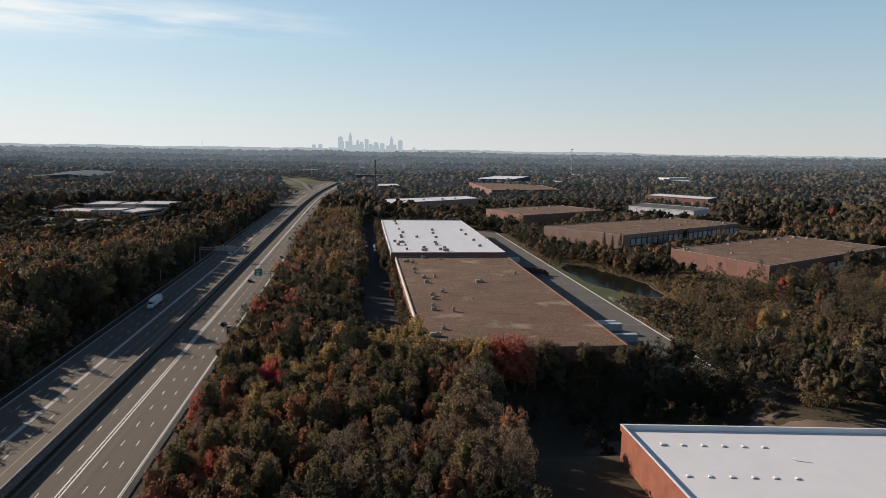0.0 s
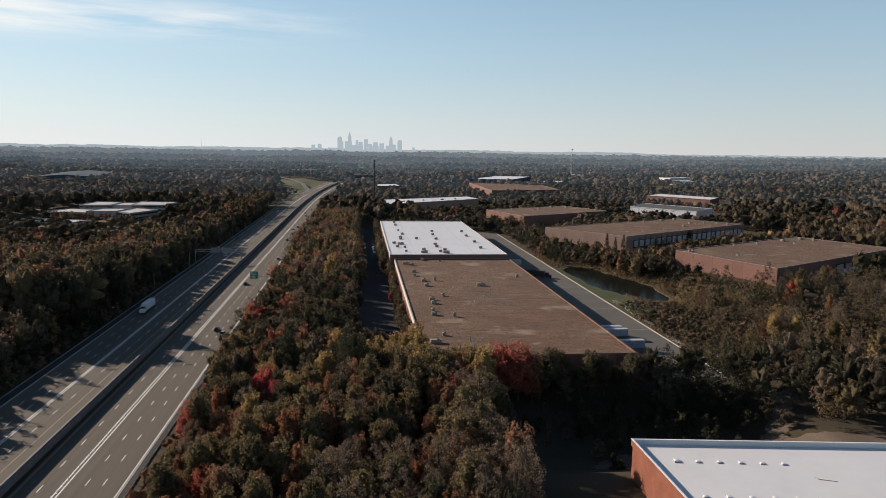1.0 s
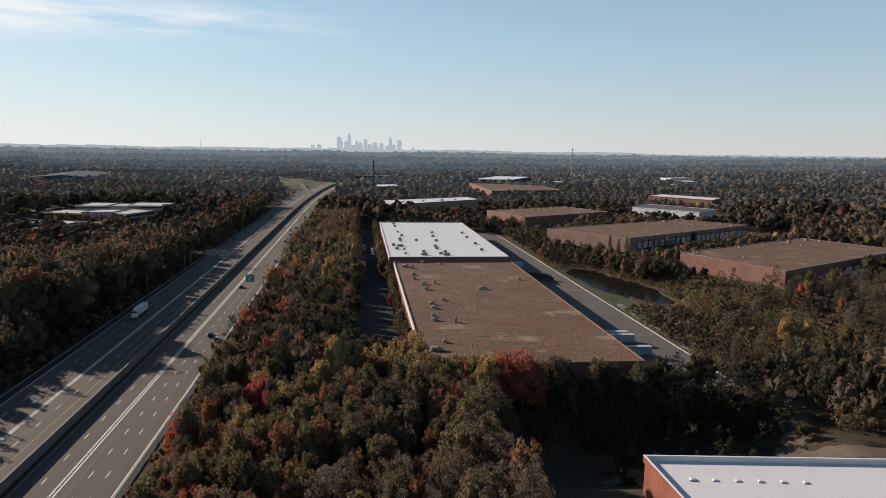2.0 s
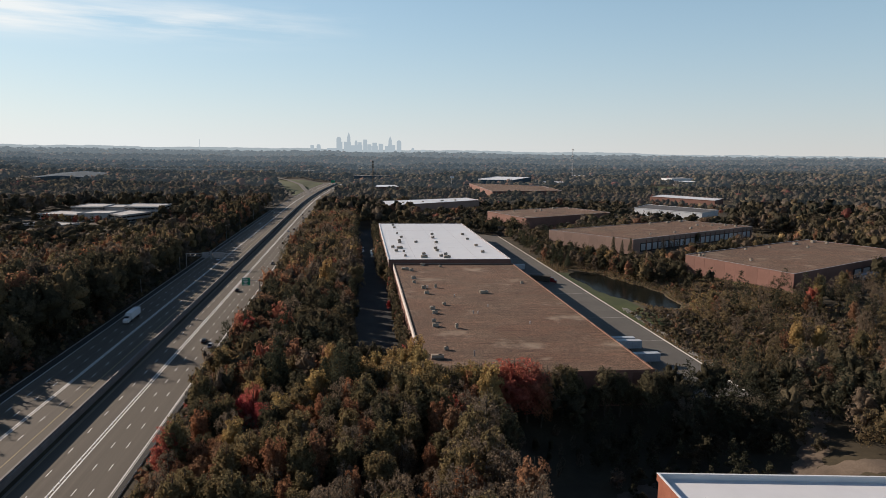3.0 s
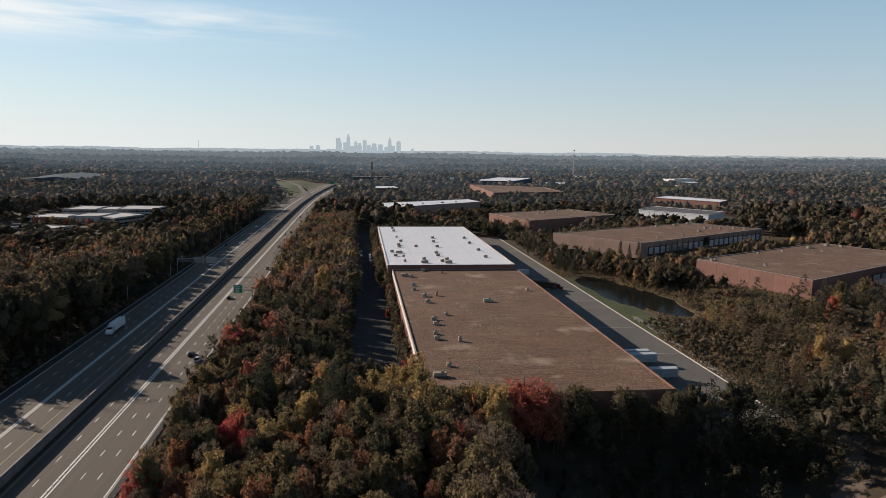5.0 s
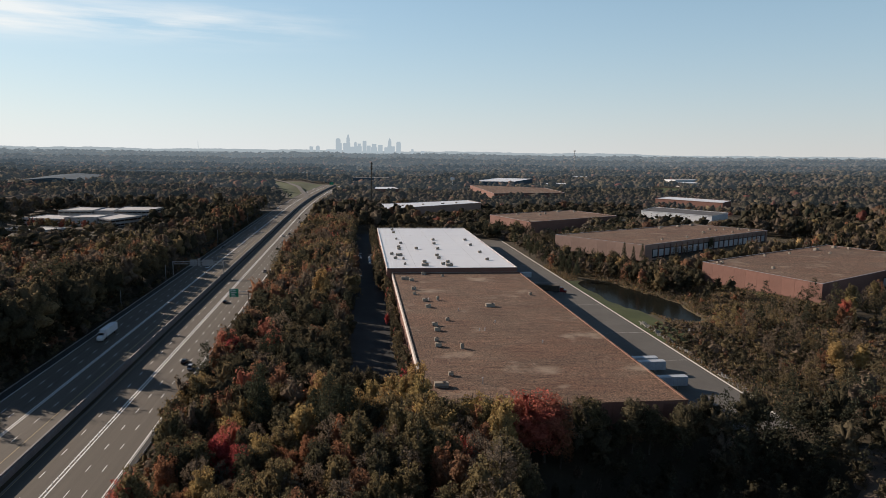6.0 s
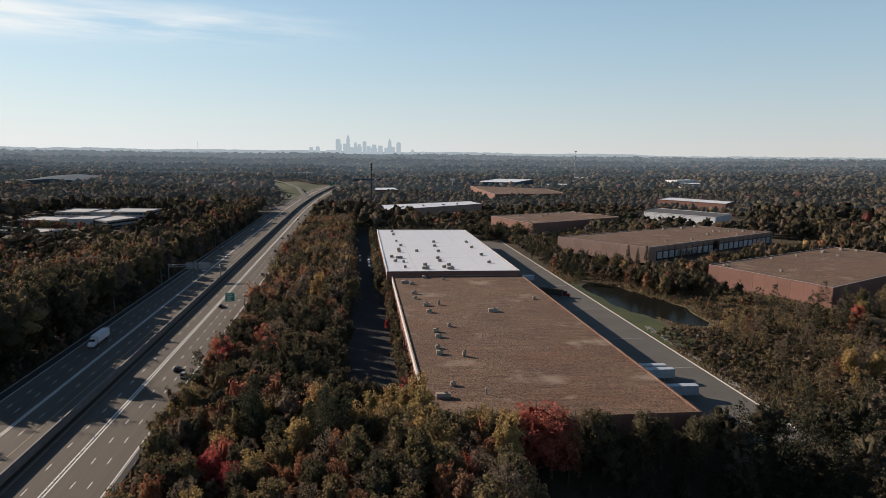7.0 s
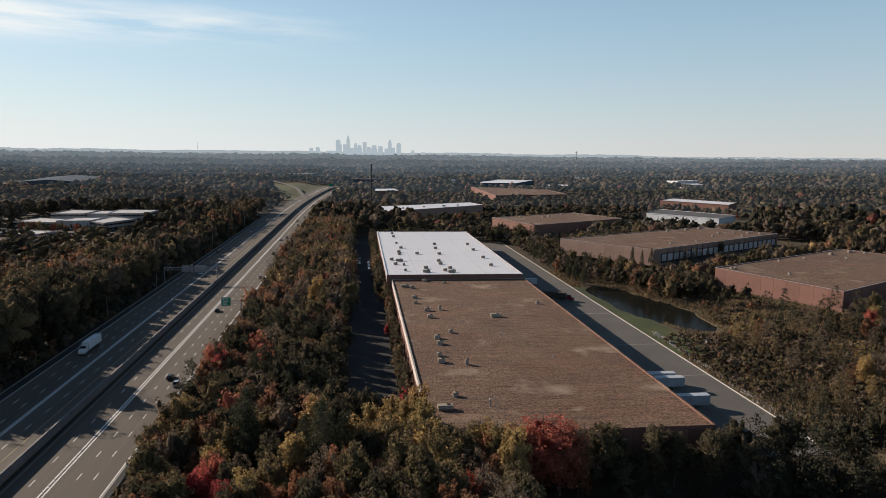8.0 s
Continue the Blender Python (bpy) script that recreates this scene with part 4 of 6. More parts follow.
# tufts of dry grass on the rough ground
gt = np.random.default_rng(41)
n = 80000
x, y = gt.uniform(121, 215, n), gt.uniform(215, 470, n)
k = (pond_depth(x, y) < 0.02) & ~((x < 138) & (y > 285) & (y < 420)) & ~in_poly(x, y, CLEAR[3]) & (gt.uniform(size=n) < 0.4 + 0.6 * (np.sin(x * 0.3) * np.cos(y * 0.23) > -0.2))
x, y = x[k], y[k]
n = len(x)
a, hh, ww = gt.uniform(0, 6.28, n), gt.uniform(0.4, 1.1, n), gt.uniform(0.25, 0.6, n)
z = height(x, y)
p0 = np.stack([x - np.cos(a) * ww, y - np.sin(a) * ww, z - 0.05], 1)
p1 = np.stack([x + np.cos(a) * ww, y + np.sin(a) * ww, z - 0.05], 1)
p2 = np.stack([x + gt.uniform(-0.4, 0.4, n), y + gt.uniform(-0.4, 0.4, n), z + hh], 1)
V = np.stack([p0, p1, p2], 1).reshape(-1, 3)
tagged(new("dry_grass", raw_mesh("dry_grass", V, np.arange(3 * n).reshape(-1, 3), [LEAVES[1], LEAVES[5], LEAVES[3]], gt.choice(3, n, p=(0.5, 0.45, 0.05)), np.repeat(gt.uniform(size=n), 3))), "tufts of dry brown grass on rough ground", "grass", kind="stuff")

x, y = scatter(-760, 1150, 520, 1250, 12.0, 17)
k = seen(x, y) & ~((x < -1) & (x > -47) & (y < 720)) & ~((x > -137) & (x < -100) & (y < 900))
low_zone = ((x > 60) & (y < 1300) & (x < 0.57 * y)) | ((x > -420) & (x < -160) & (y < 690)) | ((x > -240) & (x < -90) & (y > 900))
k0, far_part = k, np.hypot(x, y) > 900
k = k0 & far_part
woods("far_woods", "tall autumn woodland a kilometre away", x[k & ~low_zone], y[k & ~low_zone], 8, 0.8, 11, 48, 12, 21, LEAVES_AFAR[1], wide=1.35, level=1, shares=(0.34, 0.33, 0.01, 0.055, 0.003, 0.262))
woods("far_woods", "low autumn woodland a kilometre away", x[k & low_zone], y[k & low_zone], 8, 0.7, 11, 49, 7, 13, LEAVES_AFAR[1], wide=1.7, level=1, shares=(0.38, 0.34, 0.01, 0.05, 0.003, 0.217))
k = k0 & ~far_part
woods("far_woods", "wide autumn woodland around the warehouses", x[k & ~low_zone], y[k & ~low_zone], 50, 0.6, 14, 18, 12, 21, LEAVES_AFAR[0], wide=1.35, shares=(0.34, 0.33, 0.01, 0.055, 0.003, 0.262))
woods("far_woods", "autumn woodland between the distant halls", x[k & low_zone], y[k & low_zone], 40, 0.55, 12, 29, 6, 12, LEAVES_AFAR[0], wide=1.75, shares=(0.38, 0.34, 0.01, 0.05, 0.003, 0.217))
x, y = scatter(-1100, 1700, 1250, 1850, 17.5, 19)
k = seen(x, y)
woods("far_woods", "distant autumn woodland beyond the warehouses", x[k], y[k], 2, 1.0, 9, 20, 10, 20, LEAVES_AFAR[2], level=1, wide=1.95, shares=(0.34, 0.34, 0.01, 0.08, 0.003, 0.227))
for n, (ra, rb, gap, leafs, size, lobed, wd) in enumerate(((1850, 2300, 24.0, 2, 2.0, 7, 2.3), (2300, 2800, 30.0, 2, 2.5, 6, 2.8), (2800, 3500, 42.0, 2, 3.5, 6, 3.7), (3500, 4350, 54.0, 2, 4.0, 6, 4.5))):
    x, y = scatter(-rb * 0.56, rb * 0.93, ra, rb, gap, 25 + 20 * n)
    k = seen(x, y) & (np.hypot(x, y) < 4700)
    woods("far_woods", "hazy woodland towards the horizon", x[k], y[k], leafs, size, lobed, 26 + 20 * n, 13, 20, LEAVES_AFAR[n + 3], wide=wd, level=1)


# ---- motorway furniture ----
def dashes(road, xs, z, y0, count, phase):
    bm = boxed(-0.11, -1.6, 0, 0.11, 1.6, 0.012)
    me = bpy.data.meshes.new("lane_dash")
    bm.to_mesh(me)
    bm.free()
    me.materials.append(PAINT)
    for x, ph in zip(xs, phase):
        for k in range(count):
            ob = new("lane_dash", me)
            ob.parent = road
            ob.location = (x, y0 + ph + 12.19 * k, z)
    bm = bmesh.new()
    for x, ph in zip(xs, phase):
        y = y0 + ph + 12.19 * count
        while y < Y1 - 20:
            o = float(bend(y))
            box(bm, x + o - 0.09, y - 1.55, z, x + o + 0.09, y + 1.55, z + 0.012)
            y += 12.19
    tagged(part("lane_dashes", bm, PAINT, road), kind="stuff")


dashes(road_near, (-71.9, -62.65, -58.85), 0.003, 100.0, 42, (9.7, 12.0, 11.7))
dashes(road_far, (-86.0, -94.6, -98.3), 1.503, 100.0, 42, (3.0, 7.5, 11.0))
bm = bmesh.new()
for k in range(150):
    y = 95 + 3.05 * k
    tube(bm, (-67.3, y, 0.0), (-67.3, y, 0.95), 0.05, 0.04, 6)
    tube(bm, (-67.3, y, 0.0), (-67.3, y, 0.04), 0.14, 0.12, 6)
tagged(mesh_ob("delineator_posts", bm, WHITE_METAL), "thin white flexible lane posts along the double line", "lane posts", kind="stuff")

rail = tagged(new("guard_rail"), "galvanised steel guard rail along the road edge", "guard rail")
bm = bmesh.new()
for zz, d in ((0.45, 0.0), (0.53, -0.06), (0.61, 0.0), (0.69, -0.06)):
    box(bm, -51.9 + d, 40, zz, -51.83 + d, 850, zz + 0.085)
part("beam", bm, METAL, rail)
me = bpy.data.meshes.new("post")
bm = boxed(-0.06, -0.08, -0.8, 0.06, 0.08, 0.72)
bm.to_mesh(me)
bm.free()
me.materials.append(BARK)
for k in range(130):
    ob = new("post", me)
    ob.parent = rail
    ob.location = (-51.75, 90 + 3.81 * k, 0)

rail_2 = copy_thing(rail, Matrix.Translation((-53.2, 0, 1.5)))
SIGN_GREEN = surface("sign_green", (0.004, 0.21, 0.12), (0.006, 0.25, 0.145), 1.0, 8, 0.5, bump=0)
gantry_near = tagged(new("road_sign"), "green motorway sign on a cantilever steel arm", "road sign")
part("post", tube(bmesh.new(), (-50.6, 359, -0.6), (-50.6, 359, 9.6), 0.28, 0.22, 10), METAL, gantry_near)
bm = bmesh.new()
for zz in (7.7, 9.1):
    tube(bm, (-50.6, 359, zz), (-59.4, 359, zz), 0.1, 0.1, 8)
for k in range(8):
    a, b = -50.8 - k * 1.05, -51.85 - k * 1.05
    tube(bm, (a, 359, 7.7 if k % 2 else 9.1), (b, 359, 9.1 if k % 2 else 7.7), 0.05, 0.05, 6)
part("arm", bm, METAL, gantry_near)
board = part("sign_board", boxed(-59.1, 358.3, 6.6, -55.0, 358.42, 10.6, bevel=0.03), SIGN_GREEN, gantry_near)
bm = bmesh.new()
for zz in (6.68, 10.46):
    box(bm, -59.0, 358.27, zz, -55.1, 358.298, zz + 0.06)
for xx in (-59.02, -55.14):
    box(bm, xx, 358.27, 6.68, xx + 0.06, 358.298, 10.52)
part("border", bm, PAINT, board)
bm = bmesh.new()
for zz, x0, x1, hh in ((9.5, -58.5, -57.7, 0.7), (9.6, -57.3, -56.0, 0.4), (8.6, -58.4, -55.9, 0.42), (7.8, -58.2, -56.6, 0.38), (7.0, -58.4, -56.3, 0.35)):
    box(bm, x0, 358.27, zz, x1, 358.298, zz + hh)
part("lettering_bars", bm, PAINT, board)

gantry = tagged(new("sign_gantry"), "steel truss sign gantry over the carriageway seen from behind", "sign gantry")
for xx, z0 in ((-107.3, 0.5), (-78.5, 2.4)):
    part("post", tube(bmesh.new(), (xx, 447, z0), (xx, 447, 9.6), 0.26, 0.22, 10), METAL, gantry)
bm = bmesh.new()
for zz in (8.0, 9.4):
    for yy in (446.4, 447.6):
        tube(bm, (-107.6, yy, zz), (-78.2, yy, zz), 0.09, 0.09, 8)
for k in range(18):
    a, b = -107.3 + k * 1.62, -105.7 + k * 1.62
    for yy in (446.4, 447.6):
        tube(bm, (a, yy, 8.0 if k % 2 else 9.4), (b, yy, 9.4 if k % 2 else 8.0), 0.05, 0.05, 5)
part("truss", bm, METAL, gantry)
for x0, x1, z0, z1 in ((-97.8, -93.9, 6.7, 10.4), (-93.4, -91.9, 6.7, 11.0), (-90.8, -84.6, 6.7, 10.3)):
    sb = part("sign_board", boxed(x0, 447.9, z0, x1, 448.0, z1), METAL, gantry, "bare aluminium back of a road sign")
    bm = bmesh.new()
    for k in range(3):
        xx = x0 + 0.3 + k * (x1 - x0 - 0.6) / 2
        box(bm, xx - 0.05, 447.75, z0, xx + 0.05, 447.896, z1)
    part("stiffener", bm, METAL, sb)


def street_lamp(x, y, z, tall, reach, turn):
    lamp = tagged(new("street_lamp"), "tall grey steel street lamp beside the motorway", "street lamp", "motorway lamps")
    part("pole", tube(bmesh.new(), (0, 0, -0.5), (0, 0, tall), 0.13, 0.07, 8), METAL, lamp)
    part("arm", tube(bmesh.new(), (0, 0, tall - 0.15), (reach, 0, tall + 0.35), 0.05, 0.04, 6), METAL, lamp)
    part("lamp_head", boxed(reach - 0.1, -0.16, tall + 0.25, reach + 0.7, 0.16, tall + 0.42, bevel=0.04), METAL, lamp)
    lamp.matrix_basis = pose(x, y, z, 0, 0, turn)
    return lamp


lamp0 = street_lamp(-107, 575, 1.2, 12, 2.4, 0)
for x, y, turn in ((-107, 640, 0), (-107, 720, 0), (-107, 805, 0), (-78.5, 760, 0), (-78.5, 870, 0), (-107, 880, 0)):
    copy_thing(lamp0, pose(x, y, 1.2, 0, 0, turn))


for px_, py_ in ((-108.4, 361), (-107.2, 431)):
    post_thing = tagged(new("utility_pole"), "plain grey pole on the dark far verge", "pole", "verge poles")
    part("pole", tube(bmesh.new(), (0, 0, -0.6), (0, 0, 8.5), 0.16, 0.11, 8), METAL, post_thing)
    part("cap", tube(bmesh.new(), (0, 0, 8.5), (0, 0, 8.62), 0.14, 0.06, 8), METAL, post_thing)
    post_thing.matrix_basis = pose(px_, py_, 1.2)


# ---- vehicles ----
def car_paint(name, c):
    m = surface(name, c, tuple(min(1, v * 1.15) for v in c), 2, 9, 0.25, 0.1, 0)
    return m


GLASS = surface("car_glass", (0.01, 0.012, 0.014), (0.015, 0.017, 0.02), 1, 5, 0.08, 0, 0, spec=0.6)
RUBBER = surface("tyre_rubber", (0.015, 0.015, 0.015), (0.025, 0.025, 0.025), 3, 12, 0.9)
RIM = surface("alloy_rim", (0.35, 0.35, 0.36), (0.45, 0.45, 0.46), 2, 8, 0.4, 0.8, 0)
LAMP_RED = surface("tail_lamp", (0.2, 0.01, 0.01), (0.3, 0.02, 0.02), 2, 8, 0.3, 0, 0)
LAMP_CLEAR = surface("head_lamp", (0.6, 0.6, 0.6), (0.75, 0.75, 0.75), 2, 8, 0.2, 0, 0)
TYRE_MESH = {}


def wheel(parent, x, y, r, w):
    key = (r, w)
    if key not in TYRE_MESH:
        pair = []
        for nm, rr, ww, mt in (("tyre", r, w, RUBBER), ("rim", r * 0.62, w * 1.06, RIM)):
            bm = tube(bmesh.new(), (-ww / 2, 0, 0), (ww / 2, 0, 0), rr, rr, 14)
            me_ = bpy.data.meshes.new(nm)
            bm.to_mesh(me_)
            bm.free()
            me_.materials.append(mt)
            pair.append(me_)
        TYRE_MESH[key] = pair
    t_ = new("wheel", TYRE_MESH[key][0])
    t_.parent = parent
    t_.location = (x, y, r)
    r_ = new("rim", TYRE_MESH[key][1])
    r_.parent = t_


def loft(bm, rings):
    rs = [[bm.verts.new(p) for p in r] for r in rings]
    for a, b in zip(rs, rs[1:]):
        n = len(a)
        for i in range(n):
            bm.faces.new((a[i], a[(i + 1) % n], b[(i + 1) % n], b[i]))
    bm.faces.new(rs[0][::-1])
    bm.faces.new(rs[-1])
    bmesh.ops.recalc_face_normals(bm, faces=bm.faces)
    return bm


def car(paint, words, m, suv=False, group="cars on the motorway"):
    """A car that heads along +y."""
    thing = tagged(new("car"), words, "car", group)
    roof, L = (1.72 if suv else 1.45), 2.35
    body = []
    for y, z0, z1, w in ((-L, 0.45, 0.85, 0.78), (-L + 0.25, 0.28, 0.98, 0.89), (-1.0, 0.24, 1.0, 0.92), (0.7, 0.24, 0.97, 0.92), (1.7, 0.26, 0.86, 0.89), (L, 0.4, 0.66, 0.74)):
        body.append([(-w, y, z0), (w, y, z0), (w, y, (z0 + z1) / 2), (w * 0.93, y, z1), (-w * 0.93, y, z1), (-w, y, (z0 + z1) / 2)])
    part("body", loft(bmesh.new(), body), paint, thing)
    back = -2.1 if suv else -1.75
    cab = []
    for y, z1, w in ((back, 1.0, 0.8), (back + 0.45, roof - 0.04, 0.68), (-0.3, roof, 0.68), (0.35, roof - 0.05, 0.66), (1.05, 0.97, 0.78)):
        cab.append([(-0.84, y, 0.93), (0.84, y, 0.93), (w, y, z1), (-w, y, z1)])
    part("windows", loft(bmesh.new(), cab), GLASS, thing, "dark tinted glass")
    part("roof", boxed(-0.64, back + 0.5, roof - 0.01, 0.64, 0.3, roof + 0.03, bevel=0.02), paint, thing)
    for sx_ in (-1, 1):
        for yy in (-1.4, 1.4):
            wheel(thing, sx_ * 0.82, yy, 0.33, 0.22)
        part("tail_lamp", boxed(sx_ * 0.62 - 0.14, -L - 0.02, 0.66, sx_ * 0.62 + 0.14, -L + 0.12, 0.82), LAMP_RED, thing)
        part("head_lamp", boxed(sx_ * 0.56 - 0.15, L - 0.14, 0.5, sx_ * 0.56 + 0.15, L + 0.015, 0.62), LAMP_CLEAR, thing)
    thing.matrix_basis = m
    return thing


P_BLACK, P_SILVER, P_WHITE, P_RED, P_BLUE = (car_paint(n, c) for n, c in (("paint_black", (0.012, 0.012, 0.014)), ("paint_silver", (0.35, 0.36, 0.37)), ("paint_white", (0.7, 0.7, 0.7)), ("paint_red", (0.16, 0.025, 0.025)), ("paint_blue", (0.03, 0.07, 0.2))))
black_car = car(P_BLACK, "black car driving along the motorway", pose(-60.4, 279, 0))
silver_car = car(P_SILVER, "silver estate car driving along the motorway", pose(-56.6, 272, 0), True)
white_car = car(P_WHITE, "white car driving along the motorway", pose(-96.4, 690, 1.5, 0, 0, 180))
for src, x, y in ((black_car, -64.5, 376), (silver_car, -56.6, 462), (black_car, -60.7, 560), (black_car, -56.7, 585), (silver_car, -60.6, 602), (white_car, -64.6, 640), (black_car, -60.7, 655), (black_car, -56.6, 668), (silver_car, -60.7, 760), (black_car, -64.5, 800), (black_car, -60.6, 845)):
    copy_thing(src, pose(x, y, 0))
for src, x, y in ((white_car, -92.6, 470), (silver_car, -96.4, 800), (black_car, -100.3, 560)):
    copy_thing(src, pose(x, y, 1.5, 0, 0, 180))
lot_cars = [car(p, f"{w} car parked in the shaded lot", pose(9.6, 470, 2.1, 0, 0, 90), s, "cars in the side lot") for p, w, s in ((P_WHITE, "white", False), (P_SILVER, "silver", True), (P_BLUE, "blue", False))]
for k, src in enumerate((1, 0, 0, 2, 1, 0, 1, 2, 0, 1)):
    pm = pose(9.6 + 0.2 * (k % 2), 478 + 3.1 * k, 2.1, 0, 0, 90 + (k % 3))
    if k < 3:
        lot_cars[k].matrix_basis = pm
    else:
        copy_thing(lot_cars[src], pm)
for k, y in enumerate((500, 503, 509, 521, 433)):
    copy_thing(lot_cars[k % 3], pose(0.6, y, 2.1, 0, 0, -90))


# White trailers made blue-grey: the hall's shade is put into their colour.
TRAILER_SKIN = surface("faded_trailer_paint", (0.34, 0.37, 0.41), (0.46, 0.5, 0.54), 0.4, 6, 0.5, 0, 0.05)


def trailer(words, m, length=15.5, group="trailers in the yard"):
    """A box trailer; its doors face -y."""
    thing = tagged(new("trailer"), words, "trailer", group)
    h_ = length / 2
    part("body", boxed(-1.28, -h_, 1.15, 1.28, h_, 4.05, bevel=0.04), TRAILER_SKIN, thing)
    part("chassis", boxed(-0.5, -h_ + 0.3, 0.85, 0.5, h_ - 0.5, 1.15), DARK, thing)
    rib = bpy.data.meshes.new("side_rib")
    bm = boxed(-0.012, 0, 1.25, 0.012, 0.06, 3.95)
    bm.to_mesh(rib)
    bm.free()
    rib.materials.append(METAL)
    for k in range(int(length / 1.25)):
        for sx_ in (-1, 1):
            ob = new("side_rib", rib)
            ob.parent = thing
            ob.matrix_local = pose(sx_ * 1.295, -h_ + 0.6 + k * 1.25, 0)
    for sx_ in (-0.63, 0.63):
        part("rear_door", boxed(sx_ - 0.6, -h_ - 0.05, 1.25, sx_ + 0.6, -h_ - 0.003, 3.95, bevel=0.015), TRAILER_SKIN, thing)
        part("landing_leg", boxed(sx_ - 0.08, h_ - 3.2, 0.0, sx_ + 0.08, h_ - 3.0, 0.85), METAL, thing)
    for yy in (-h_ + 1.4, -h_ + 2.7):
        for sx_ in (-1.0, 1.0):
            wheel(thing, sx_, yy, 0.5, 0.5)
    part("bumper", boxed(-1.15, -h_ - 0.06, 0.5, 1.15, -h_ + 0.06, 0.62), METAL, thing)
    thing.matrix_basis = m
    return thing


t0 = trailer("white box trailer backed against the loading dock", pose(96.4, 249.6, 2.12, 0, 0, -90))
for y in (254.0,):
    copy_thing(t0, pose(95.6, y, 2.12, 0, 0, -90))
copy_thing(t0, pose(96.4, 233.6, 2.12, 0, 0, -90))
copy_thing(t0, pose(93.5, 421, 2.12, 0, 0, -90))
for a, b in (((283, 357), 0), ((297, 366), 0), ((307, 358), 0)):
    copy_thing(t0, pose(a[0], a[1], float(height(*a)) + 0.1, 0, 0, 118))


def tractor(paint, words, m, trailer_mat=None):
    """A lorry with its cab towards +y."""
    thing = tagged(new("truck"), words, "truck")
    cab = [[(-1.15, y, z0), (1.15, y, z0), (1.1, y, z1), (-1.1, y, z1)] for y, z0, z1 in ((0.0, 0.9, 3.3), (1.4, 0.9, 3.25), (1.9, 0.8, 2.3), (3.2, 0.75, 1.95), (3.45, 0.7, 1.6))]
    part("cab", loft(bmesh.new(), cab), paint, thing)
    part("windscreen", loft(bmesh.new(), [[(-1.0, 1.5, 2.25), (1.0, 1.5, 2.25), (1.0, 1.46, 3.1), (-1.0, 1.46, 3.1)], [(-1.0, 1.93, 2.3), (1.0, 1.93, 2.3), (1.0, 1.52, 3.1), (-1.0, 1.52, 3.1)]]), GLASS, thing)
    part("chassis", boxed(-0.5, -12.2 if trailer_mat else -3.5, 0.7, 0.5, 0.2, 1.0), DARK, thing)
    for sx_ in (-0.95, 0.95):
        for yy in ((2.6, -1.6, -2.8) + ((-10.4, -11.6) if trailer_mat else ())):
            wheel(thing, sx_, yy, 0.5, 0.4)
        part("exhaust", tube(bmesh.new(), (sx_ * 1.18, -0.2, 1.0), (sx_ * 1.18, -0.2, 3.6), 0.08, 0.08, 8), METAL, thing)
    if trailer_mat:
        part("cargo_box", boxed(-1.28, -12.6, 1.15, 1.28, -0.4, 4.0, bevel=0.04), trailer_mat, thing)
    thing.matrix_basis = m
    return thing


tractor(P_RED, "dark flatbed truck with a red cab in the yard", pose(106.5, 380, 2.12, 0, 0, -118), BARK)
tractor(P_WHITE, "white box truck driving along the far carriageway", pose(-97.2, 306, 1.5, 0, 0, 180), WHITE_METAL)


# ---- roof fittings ----
def rooftop_unit(w, d, h_):
    thing = tagged(new("rooftop_unit"), "beige air-conditioning unit on a flat roof", "rooftop unit", "units on the roofs")
    part("curb", boxed(-w / 2 + 0.08, -d / 2 + 0.08, -0.03, w / 2 - 0.08, d / 2 - 0.08, 0.25), METAL, thing)
    part("body", boxed(-w / 2, -d / 2, 0.25, w / 2, d / 2, h_, bevel=0.04), UNIT_METAL, thing)
    part("hood", loft(bmesh.new(), [[(-w / 2 + 0.1, -d / 2 - 0.45, h_ * 0.45), (w / 2 - 0.1, -d / 2 - 0.45, h_ * 0.45), (w / 2 - 0.1, -d / 2 - 0.42, h_ * 0.5), (-w / 2 + 0.1, -d / 2 - 0.42, h_ * 0.5)], [(-w / 2 + 0.1, -d / 2 - 0.003, h_ * 0.45), (w / 2 - 0.1, -d / 2 - 0.003, h_ * 0.45), (w / 2 - 0.1, -d / 2 - 0.003, h_ * 0.9), (-w / 2 + 0.1, -d / 2 - 0.003, h_ * 0.9)]]), UNIT_METAL, thing)
    part("fan_ring", tube(bmesh.new(), (w * 0.2, 0, h_ + 0.003), (w * 0.2, 0, h_ + 0.14), d * 0.3, d * 0.3, 14), DARK, thing)
    for k in range(3):
        part("grille_slat", boxed(w / 2 + 0.003, -d * 0.35, 0.45 + k * 0.22, w / 2 + 0.03, d * 0.35, 0.56 + k * 0.22), DARK, thing)
    return thing


UNITS = {}


def place_unit(x, y, z, size, turn=0.0):
    w, d, h_ = ((1.4, 1.2, 1.1), (2.1, 1.5, 1.25), (3.8, 1.7, 1.3), (1.1, 1.0, 1.7))[size]
    if size not in UNITS:
        UNITS[size] = rooftop_unit(w, d, h_)
        UNITS[size].matrix_basis = pose(x, y, z, 0, 0, turn)
        return
    copy_thing(UNITS[size], pose(x, y, z, 0, 0, turn))


